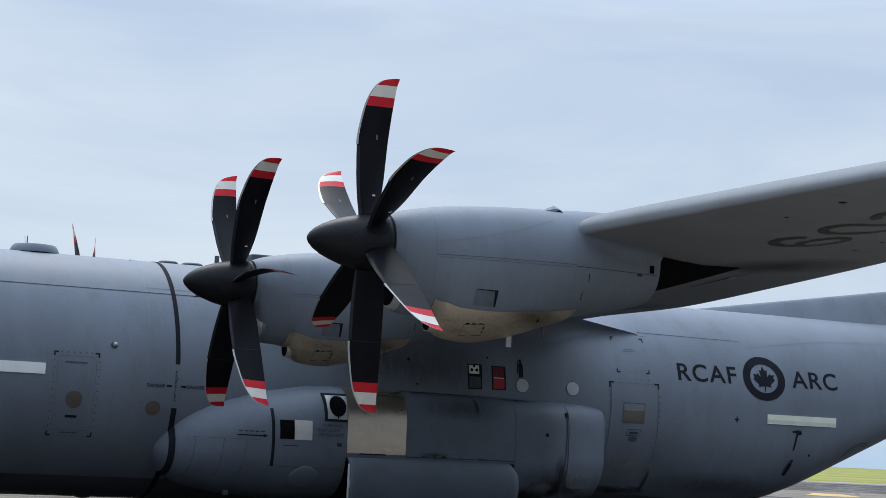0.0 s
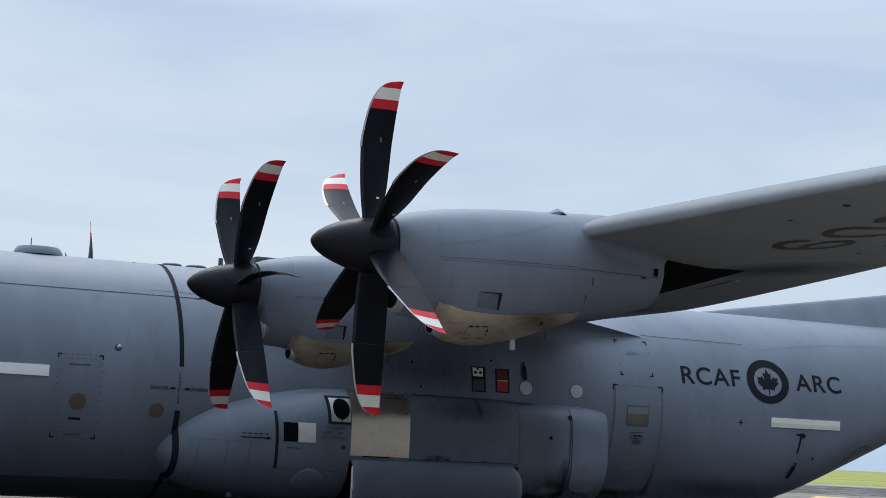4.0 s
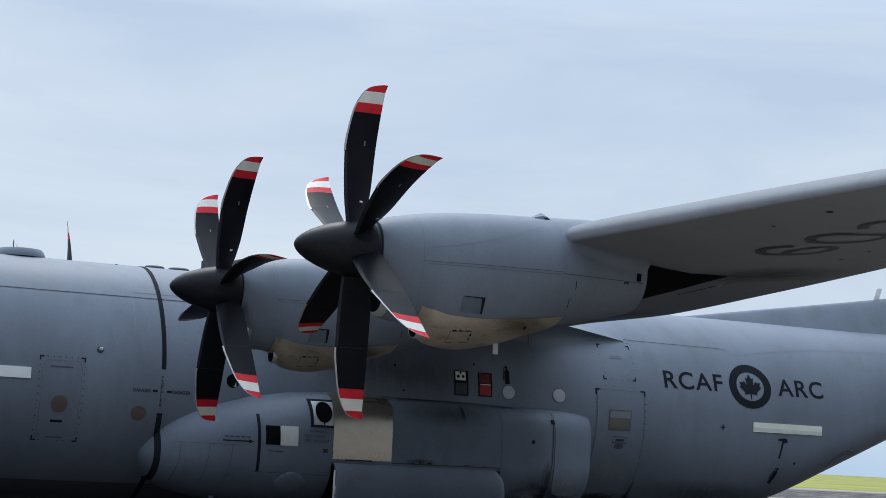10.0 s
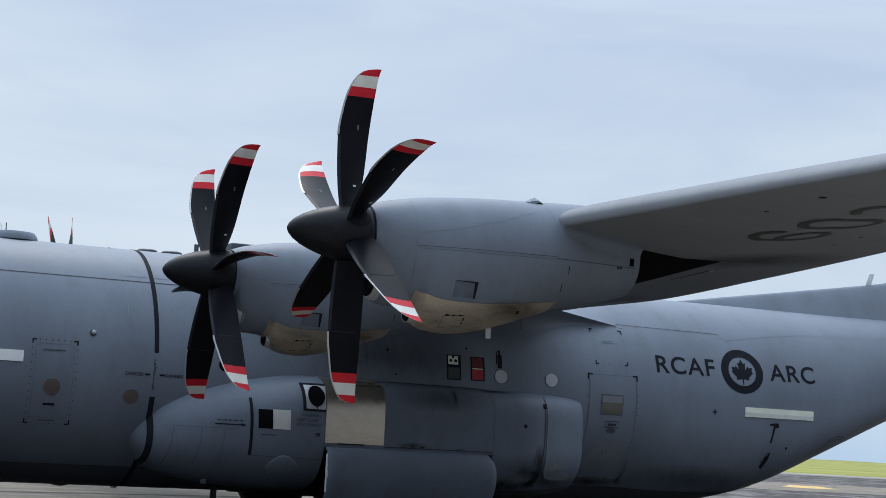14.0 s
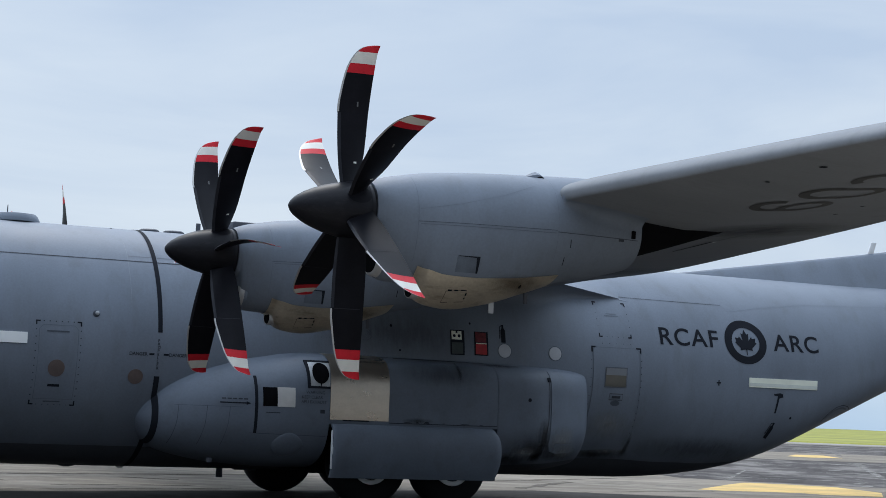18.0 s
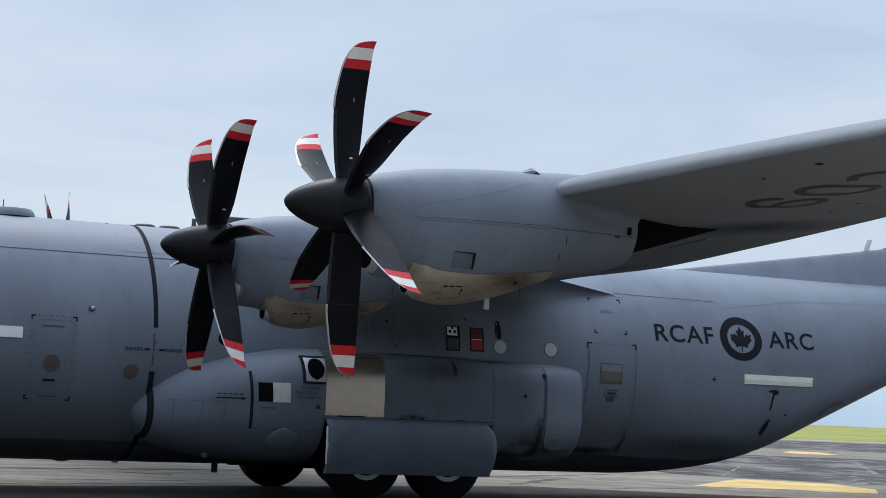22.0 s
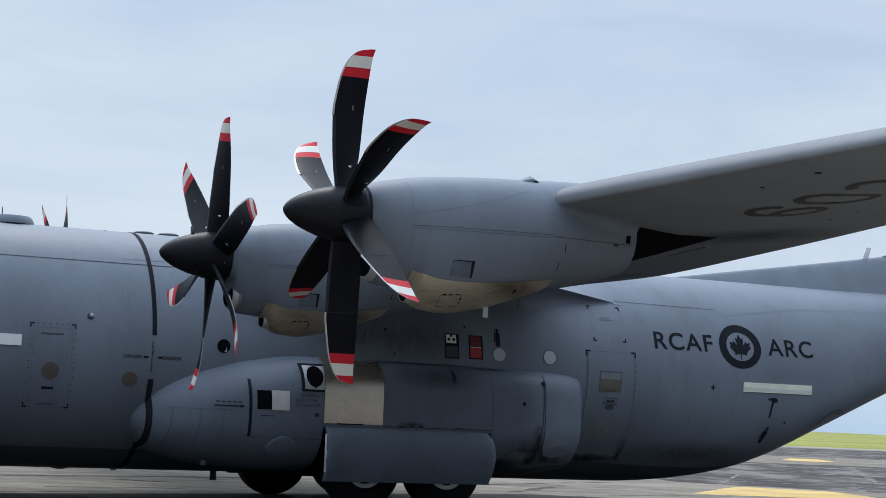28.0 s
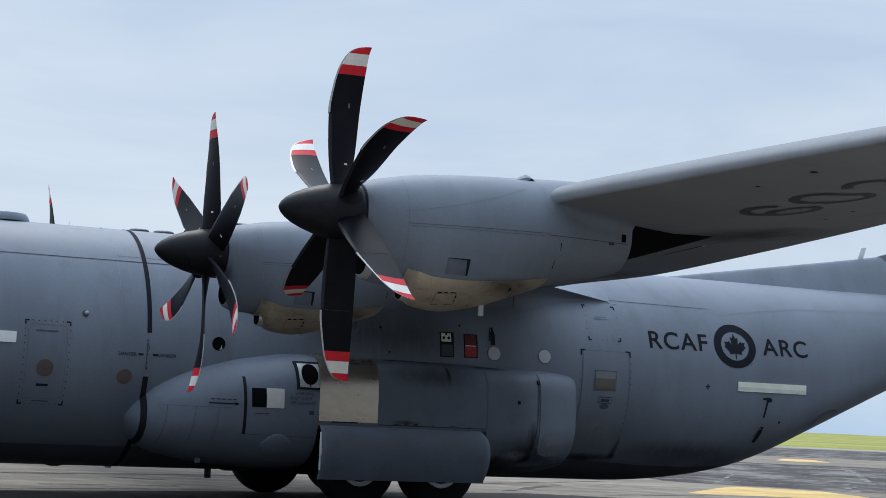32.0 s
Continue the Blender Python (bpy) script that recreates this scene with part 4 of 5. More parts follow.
laid("intake_opening", flat_bm([rect(1.465, 1.61, 1.70, 1.915)]), on_pod(0.018), DARK, nose, "black square opening")
raised("white_panel", flat_bm([rect(1.703, 1.605, 1.99, 1.92)]), on_pod, 0.01, 0.022, WARMW, nose, "pale square panel")
for k, (words, u) in enumerate((("WARNING", 2.17), ("KEEP CLEAR", 2.10), ("APU EXHAUST", 2.09))):
    laid("lettering", text_bm(words, 0.05, u, 1.835 - 0.078 * k, sx=0.92), on_pod(0.018), SEAM, nose)
laid("stencil_bar", flat_bm([rect(1.52, 1.5, 1.75, 1.515)]), on_pod(0.018), SEAM, nose)
laid("stencil_bar", flat_bm([rect(2.42, 1.52, 2.5, 1.58)]), on_pod(0.018), SEAM, nose)
# vent with a round black mouth
for q in (rect(2.20, 1.93, 2.245, 2.37), rect(2.245, 1.93, 2.58, 1.965), rect(2.245, 2.345, 2.58, 2.37)):
    raised("vent_frame", flat_bm([q]), on_pod, 0.010, 0.034, MARK, nose, "black square vent frame")
raised("vent_plate", flat_bm([rect(2.245, 1.965, 2.575, 2.345)]), on_pod, 0.012, 0.026, ZINC, nose, "stained bright metal vent plate")
laid("vent_mouth", flat_bm([oval(2.42, 2.17, 0.135, 0.165)]), on_pod(0.030), DARK, nose, "round black vent mouth")
laid("drip_stain", flat_bm([[(2.405, 2.04), (2.435, 2.04), (2.43, 1.97), (2.415, 1.97)]]), on_pod(0.030), DARK, nose)
laid("oil_stain", flat_bm([rect(2.25, 2.1, 2.57, 2.36)]), on_pod(0.028), STAIN, nose, "soot round the vent mouth")
bm = bmesh.new()
bmesh.ops.create_uvsphere(bm, u_segments=28, v_segments=16, radius=1.0)
for v in bm.verts:
    wide = 0.27 - 0.07 * max(0.0, v.co.z)
    v.co = POD.side(1.93 + wide * v.co.x, 1.0 + 0.19 * v.co.z, 0.010 + 0.04 * max(-v.co.y, -0.4))
part("light_blister", bm, POD_SHADE, nose, "rounded grey blister")
line_on(on_pod(0.016), [(1.02, 2.36), (1.0, 2.28)], 0.03, MARK, nose)
part("drain_stub", box_bm(0.72, 0.80, -2.12, -2.04, 0.655, 0.735, 0.012), BELLY, nose, "short dark drain stub")

raised("steel_plate", flat_bm([rect(2.595, d0 + 3, 3.655, 86)], 0.3, 4.0), lambda h: lambda u, v: POD.at(u, v, h), 0.0, 0.010, STEEL, side, "bare stained steel plate")
line_on(on_pod(0.014), [(2.82, 1.42), (3.3, 1.42)], 0.02, MARK, side)
line_on(on_pod(0.008), [(3.67, 1.4), (5.72, 1.4)], 0.014, SEAM, side)
line_on(on_pod(0.006), [(3.9, 2.5), (5.72, 2.5)], 0.016, SEAM, side)
for u, w, h in ((3.92, 0.17, 0.012), (4.16, 0.06, 0.02), (4.31, 0.11, 0.026), (4.66, 0.05, 0.01), (4.98, 0.22, 0.012), (5.37, 0.07, 0.009)):
    laid("oil_smear", flat_bm([[(u, 1.41), (u + w, 1.41), (u + 0.8 * w, 1.41 + h), (u + 0.3 * w, 1.41 + 1.3 * h)]]), on_pod(0.01), SEAM, side)
line_on(on_pod(0.006), [(5.745, 1.2), (5.745, 2.49)], 0.005, SOFT, tail)
line_on(on_pod(0.006), [(6.80, 2.24), (6.78, 1.5), (6.70, 1.1)], 0.02, SEAM, tail)
laid("pod_underside", flat_bm([[(5.75, -90), (5.75, -58), (6.6, -54), (7.2, -52), (7.8, -58), (7.8, -90)]], 0.25, 4.0), lambda u, v: POD.at(u, v, 0.007), BELLY, tail, "darker skin along the underside of the pod")
raised("rear_fairing", flat_bm([[(6.83, 1.12), (6.9, 1.0), (7.1, 0.96), (7.5, 0.98), (7.66, 1.1), (7.72, 1.5), (7.77, 2.0), (7.78, 2.25), (7.74, 2.36), (7.3, 2.385), (6.84, 2.40)]], 0.06, 0.06), on_pod, -0.004, 0.012, POD_SHADE, tail, "worn grey fairing panel closing the pod")
raised("latch", flat_bm([rect(6.77, 2.21, 6.84, 2.28)]), on_pod, 0.0, 0.02, MARK, tail, "small dark latch")
laid("fastener", flat_bm([oval(6.35, 1.88, 0.035, 0.035, 12)]), on_pod(0.009), MARK, tail)

for u, v, ru, rv in ((6.68, 1.25, 0.14, 0.42), (6.5, 0.98, 0.5, 0.2), (7.2, 0.95, 0.6, 0.16), (6.1, 0.84, 0.6, 0.16), (5.9, 2.47, 0.5, 0.07)):
    laid("oil_stain", flat_bm([rect(u - ru, v - rv, u + ru, v + rv)]), on_pod(0.012), STAIN, tail, "dark oil stain")
for u, v, ru, rv in ((4.2, 1.45, 0.35, 0.06), (3.2, 2.47, 0.5, 0.13), (4.7, 2.51, 0.9, 0.06), (5.0, 2.33, 0.05, 0.2)):
    laid("oil_stain", flat_bm([rect(u - ru, v - rv, u + ru, v + rv)]), on_pod(0.012), STAIN, side, "dark grime")
for u, v, ru, rv in ((8.5, 0.95, 0.9, 0.10), (9.1, 1.15, 0.06, 0.25)):
    laid("oil_stain", flat_bm([rect(u - ru, v - rv, u + ru, v + rv)]), on_fus(0.012), STAIN, fuselage, "dark grime")

# dark film for grime, plus painted shade under the wing and low down
for u, v, ru, rv in ((4.2, 2.95, 1.9, 0.55), (8.5, 1.2, 0.7, 0.4), (10.6, 1.1, 1.7, 0.3), (2.2, 3.3, 1.4, 0.5)):
    laid("grime_film_and_shade", flat_bm([rect(u - ru, v - rv, u + ru, v + rv)]), on_fus(0.0035), GRIME_AND_SHADE, fuselage, "thin dark film of grime and painted shade")
laid("grime_film_and_shade", flat_bm([rect(3.7, 2.0, 5.7, 2.5)]), on_pod(0.004), GRIME_AND_SHADE, side, "thin dark film of grime and painted shade")
laid("grime_film_and_shade", flat_bm([rect(5.8, 0.75, 7.6, 1.5)]), on_pod(0.004), GRIME_AND_SHADE, tail, "thin dark film of grime and painted shade")
for u, v, ru, rv in ((7.15, 1.2, 0.42, 0.3), (7.3, 1.02, 0.4, 0.16), (6.35, 0.98, 0.35, 0.12)):
    laid("scuff", flat_bm([rect(u - ru, v - rv, u + ru, v + rv)]), on_pod(0.017), SCUFF, tail, "pale scuffed paint")
for u, v, ru, rv in ((8.7, 1.02, 0.5, 0.06), (8.5, 1.5, 0.6, 0.35)):
    laid("scuff", flat_bm([rect(u - ru, v - rv, u + ru, v + rv)]), on_fus(0.014), SCUFF, fuselage, "pale scuffed paint")
# open bay door hanging beside the wheels
bm = bmesh.new()
sect = [(-2.80, 1.36), (-2.85, 1.325), (-2.89, 1.28), (-2.925, 1.22), (-2.95, 1.15), (-2.963, 1.07), (-2.965, 0.98), (-2.957, 0.89), (-2.94, 0.8), (-2.915, 0.71), (-2.885, 0.62), (-2.85, 0.545), (-2.81, 0.47)]
rows_ = []
for i, x in enumerate([2.62, 2.64, 2.7, 3.5, 4.4, 5.2, 5.45, 5.6, 5.68, 5.73]):
    ring_ = []
    for y, z in sect:
        back = 0.07 * ((z - 0.9) / 0.45) ** 2 + 0.05 * max(0.0, (z - 1.2) / 0.16)
        ring_.append(bm.verts.new((x - back * max(0.0, (x - 5.2) / 0.53), y + {0: 0.03, 1: 0.012, 8: 0.012, 9: 0.04}.get(i, 0), z)))
    rows_.append(ring_)
for a, b in zip(rows_, rows_[1:]):
    for k in range(len(sect) - 1):
        bm.faces.new((a[k], a[k + 1], b[k + 1], b[k]))
geo = bmesh.ops.extrude_face_region(bm, geom=bm.faces[:])
for v in geo["geom"]:
    if isinstance(v, bmesh.types.BMVert):
        v.co.y += 0.06
bay = part("bay_door", bm, POD_SHADE, plane, "grey curved wheel bay door hanging open")
part("door_rod", box_bm(2.60, 2.64, -2.86, -2.82, 0.62, 1.25, 0.01), RIM, bay, "pale hinge rod")
part("door_rod", box_bm(2.585, 2.625, -2.9, -2.87, 0.86, 0.98, 0.01), RIM, bay, "pale hinge rod")
part("door_latch", box_bm(5.60, 5.68, -2.80, -2.74, 0.47, 0.55, 0.012), BELLY, bay, "small black latch on the door edge")


def wheel(x, y):
    tyre = part("wheel", lathe_bm([(-0.25, 0.30), (-0.25, 0.52), (-0.22, 0.63), (-0.15, 0.69), (-0.05, 0.708), (0.05, 0.708), (0.15, 0.69), (0.22, 0.63), (0.25, 0.52), (0.25, 0.30)], 48, "y"), RUBBER, plane, "black rubber main wheel tyre")
    tyre.location = (x, y, 0.70)
    if y > 1:
        return tyre
    part("rim", lathe_bm([(-0.27, 0.05), (-0.262, 0.15), (-0.2, 0.19), (-0.22, 0.24), (-0.262, 0.28), (-0.268, 0.335), (-0.255, 0.347), (0.255, 0.345), (0.262, 0.33), (0.2, 0.24), (0.262, 0.2), (0.27, 0.05)], 40, "y"), RIM, tyre, "white wheel rim")
    return tyre


for y in (-2.17, 2.17):
    for x in (3.52, 5.045):
        wheel(x, y)
for y in (-0.3, 0.3):
    t = wheel(-9.3, y)
    t.scale = (0.7, 0.7, 0.7)
    t.location.z = 0.49
part("nose_strut", lathe_bm([(0.4, 0.09), (1.2, 0.09)], 16, "z", at=(-9.3, 0, 0)), BELLY, plane)
for x in (3.52, 5.045):
    for y in (-1.75, 1.75):
        part("wheel_strut", lathe_bm([(0.6, 0.1), (1.6, 0.12)], 16, "z", at=(x, y, 0)), BELLY, plane)
# the pod on the other side, seen under the belly
POD2 = Skin(1.3, [(0.0, 0.3), (0.5, 0.9), (2.3, 1.4), (6.4, 1.4), (8.0, 0.6)], [(0.0, 1.5), (2.3, 2.5), (8, 2.3)], [(0.0, 1.3), (1, 0.75), (2.6, 0.62), (7, 0.62), (8, 0.9)], [(0, 1.4), (8, 1.5)], 2.4, 2.4)
part("far_pod", POD2.mesh(steps_of(0, 8, 30), 60), POD_SHADE, plane, "grey wheel pod on the far side")

# ---------------- wing ----------------
LE = curve([(0, 2.36), (10.2, 2.37), (13, 2.55), (16, 2.8), (20.2, 3.2)])
TE = curve([(0, 7.25), (2.6, 7.4), (4.7, 7.82), (7.7, 7.6), (11.2, 7.22), (16, 6.45), (20.2, 5.8)])
TH = curve([(0, 0.155), (10, 0.14), (20.2, 0.12)])


LOWF = curve([(0, 0.85), (11.5, 0.82), (16, 0.6), (20.2, 0.5)])
UPF = curve([(0, 1.1), (10, 0.80), (13, 0.885), (16, 0.95), (20.2, 1.0)])


def wing_z(d):
    return 4.4 + 0.0437 * (d - 10.9)


def foil(f):
    """Half thickness of the section at the fraction f of the chord, for unit thickness ratio."""
    return 5 * (0.2969 * math.sqrt(max(f, 0)) - 0.126 * f - 0.3516 * f * f + 0.2843 * f ** 3 - 0.1015 * f ** 4)


def wing_point(d, f, up, sgn):
    c = TE(d) - LE(d)
    t = foil(f) * TH(d) * c
    camber = 0.022 * c * 4 * f * (1 - f)
    droop = 0.031 * max(0.0, d - 10.9) * (1 - f)

    def turn_in(w):
        q = min(1.0, f / w)
        return math.sqrt(max(0.0, 1 - (1 - q) ** 2))
    ramp = 1 - (1 - min(1.0, f / 0.42)) ** 1.25
    low = LOWF(d) * TH(d) * c * (0.15 * turn_in(0.006) + 0.85 * ramp) * (1 - f) ** 0.8
    z = wing_z(d) - droop + (camber + t * UPF(d) if up else camber * 0.8 - low)
    return Vector((LE(d) + f * c, sgn * d, z))


def wing_bm(sgn):
    bm = bmesh.new()
    fr = [0.0, 0.001, 0.003, 0.006, 0.01, 0.015, 0.02, 0.03, 0.045, 0.07, 0.1, 0.14, 0.19, 0.25, 0.32, 0.4, 0.5, 0.6, 0.7, 0.8, 0.9, 0.96, 1.0]
    rings = []
    for d in steps_of(0, 20.2, 40):
        ring = [wing_point(d, f, True, sgn) for f in reversed(fr)] + [wing_point(d, f, False, sgn) for f in fr[1:]]
        rings.append([bm.verts.new(p) for p in ring])
    n = len(rings[0])
    for a, b in zip(rings, rings[1:]):
        for k in range(n - 1):
            bm.faces.new((a[k], a[k + 1], b[k + 1], b[k]))
        bm.faces.new((a[n - 1], a[0], b[0], b[n - 1]))
    bm.faces.new(rings[-1])
    return bm


wing = part("wing", wing_bm(-1), WING_LIT, plane, "long grey wing with a rounded leading edge")
part("wing", wing_bm(1), WING_LIT, plane, "long grey wing with a rounded leading edge")


def under_wing(off=0.005):
    def put(u, v):                      # u: metres outboard, v: fraction of the chord
        p = wing_point(u, v, False, -1)
        p.z -= off
        return p
    return put


def arc(cx, cy, rx, ry, a0, a1, n=14):
    return [(cx + rx * math.cos(radians(a0 + (a1 - a0) * k / n)), cy + ry * math.sin(radians(a0 + (a1 - a0) * k / n))) for k in range(n + 1)]


def number_put(u, v):
    x = 4.91 - 0.87 * v
    return under_wing(0.005)(u, (x - LE(u)) / (TE(u) - LE(u)))


# numerals as broad strokes: across the span and towards the leading edge
NUMERALS = {
    "6": arc(0.30, 0.77, 0.30, 0.29, 15, 180) + arc(0.30, 0.32, 0.30, 0.32, 180, 520, 30),
    "0": arc(0.30, 0.76, 0.30, 0.30, 0, 180) + arc(0.30, 0.30, 0.30, 0.30, 180, 360) + [(0.60, 0.76)],
    "3": arc(0.29, 0.80, 0.29, 0.26, 160, -80) + arc(0.29, 0.29, 0.31, 0.29, 80, -160),
}
for digit, d in (("6", 12.43), ("0", 13.40), ("3", 14.36)):
    bm = bmesh.new()
    for q in ribbon([(d + a, b) for a, b in NUMERALS[digit]], 0.145):
        bm.faces.new([bm.verts.new((u, v, 0)) for u, v in q])
    bmesh.ops.remove_doubles(bm, verts=bm.verts, dist=0.002)
    laid("numeral", bm, number_put, NUMB, wing, "large dark grey numeral under the wing")
for d, x, r in ((14.9, 3.25, 0.05), (11.95, 5.72, 0.035), (12.63, 5.6, 0.035), (13.86, 3.28, 0.03), (16.4, 4.0, 0.05)):
    f = (x - LE(d)) / (TE(d) - LE(d))
    laid("drain_hole", flat_bm([oval(d, f, r, r / 4.4, 12)], 1, 1), under_wing(0.005), MARK, wing)

for d0_, d1_, f0, f1 in ((9.3, 11.3, 0.30, 1.0), (4.2, 6.0, 0.30, 1.0)):
    laid("exhaust_soot", flat_bm([rect(d0_, f0, d1_, f1)], 0.2, 0.05), under_wing(0.008), SOOT, wing, "brown-black exhaust soot on the wing skin")
# gap in front of the flap, with a bare chip beside it
laid("flap_gap", flat_bm([[(8.1, 0.650), (9.2, 0.650), (9.2, 0.660), (8.1, 0.656)]], 0.3, 0.1), under_wing(0.009), DARK, wing, "dark gap in front of the flap")
laid("flap_gap", flat_bm([[(9.3, 0.655), (10.6, 0.682), (10.6, 0.685), (9.3, 0.660)]], 0.3, 0.1), under_wing(0.009), SEAM, wing)
laid("paint_chip", flat_bm([[(9.03, 0.662), (9.22, 0.660), (9.25, 0.669), (9.1, 0.672)]], 0.3, 0.1), under_wing(0.010), DISC, wing, "bare metal chip in the soot")

# fairing where the wing crosses the fuselage roof
FAIR = Skin(0.0, [(1.6, 1.2), (2.3, 1.62), (6.5, 1.55), (8.5, 1.1), (10.4, 0.3)], [(1.6, 4.45), (2.6, 4.64), (7, 4.64), (8.8, 4.58), (10.4, 4.2)], [(1.6, 3.6), (11.2, 3.6)], [(1.6, 3.7), (11.2, 3.7)], 2.3, 2.3)
part("wing_fairing", FAIR.mesh(steps_of(1.6, 10.4, 36), 60), PAINT, plane, "smooth grey fairing over the wing root")
bm = bmesh.new()
rg = []
for x in steps_of(5.6, 8.95, 24):
    f = min(1.0, (x - 7.577) / 1.343)
    edge = Vector((x, -1.85 + 0.33 * f, 4.004 - 0.161 * f))
    a0 = FUS.deg(x, edge.z)
    out = edge - FUS.at(x, a0)
    rg.append([bm.verts.new(FUS.at(x, a0 + (66 - a0) * k / 9, 0.006) + out * (1 - k / 9)) for k in range(10)])
    a1 = FUS.deg(x, edge.z - 0.03 - min(0.5, 0.22 * (1 - f) ** 2))
    rg[-1] = [bm.verts.new(FUS.at(x, a0 + (a1 - a0) * k / 8, 0.004 - 0.006 * (k == 8)) + out * (1 - k / 8) ** 2.0) for k in range(8, 0, -1)] + rg[-1]
for a, b in zip(rg, rg[1:]):
    for k in range(18):
        bm.faces.new((a[k], a[(k + 1) % 18], b[(k + 1) % 18], b[k]))
bm.faces.new(rg[0])
bm.faces.new(rg[-1])
part("wing_fillet", bm, PAINT, plane, "pointed grey fillet behind the wing root")

# tail
bm = bmesh.new()
prof = [(16.3, 5.36, 0.06), (16.5, 5.41, 0.1), (17.2, 5.75, 0.2), (18.0, 6.9, 0.17), (19.6, 11.6, 0.08), (20.0, 11.8, 0.05), (21.9, 11.8, 0.05), (22.1, 11.5, 0.05), (22.3, 4.9, 0.3), (21.3, 4.3, 0.55), (16.3, 4.3, 0.5)]
cen = [bm.verts.new((x, 0, z)) for x, z, w in prof]
inn = [[bm.verts.new((x + (19.5 - x) * 0.06, s * w, z + (6.5 - z) * 0.06)) for x, z, w in prof] for s in (-1, 1)]
for ring in inn:
    for k in range(len(prof)):
        j = (k + 1) % len(prof)
        bm.faces.new((cen[k], cen[j], ring[j], ring[k]))
    bm.faces.new(ring)
# low fillet running forward along the roof, with soft sloping sides
ridge = curve([(10.6, 4.52), (11.32, 4.62), (12.0, 4.725), (12.7, 4.83), (13.97, 5.02), (16.0, 5.33), (17.0, 5.5)])
slope = [(0.0, 0.0), (0.035, 0.008), (0.08, 0.05), (0.16, 0.16), (0.28, 0.36), (0.42, 0.64), (0.58, 1.0)]
rg = []
for x in steps_of(10.6, 17.0, 26):
    rg.append([bm.verts.new((x, a, ridge(x) - b)) for a, b in [(-a, b) for a, b in reversed(slope[1:])] + slope])
for p, q in zip(rg, rg[1:]):
    for k in range(len(p) - 1):
        bm.faces.new((p[k], p[k + 1], q[k + 1], q[k]))
part("fin", bm, PAINT, plane, "grey tail fin with a long dorsal fillet")
bm = box_bm(15.88, 16.02, -0.015, 0.015, 5.3, 5.57, 0.008)
for v in bm.verts:
    v.co.x += (v.co.z - 5.3) * 0.35 * (1 if v.co.x < 16.05 else 0.6)
part("blade_antenna", bm, RIM, plane, "pale blade antenna on the dorsal fillet")
for s in (-1, 1):
    bm = bmesh.new()
    rg = []
    for d, x0, x1, t in ((0, 18.3, 22.4, 0.25), (8.0, 19.6, 21.6, 0.08)):
        rg.append([bm.verts.new((x0 + (x1 - x0) * f, s * d, 5.0 + sg * t * math.sin(math.pi * f ** 0.7))) for f, sg in ((0, 1), (0.15, 1), (0.4, 1), (0.75, 1), (1, 1), (0.75, -1), (0.4, -1), (0.15, -1))])
    for k in range(8):
        bm.faces.new((rg[0][k], rg[0][(k + 1) % 8], rg[1][(k + 1) % 8], rg[1][k]))
    bm.faces.new(rg[1])
    part("tailplane", bm, PAINT, plane, "grey horizontal tailplane")

# ---------------- engines ----------------
HUB = -0.30


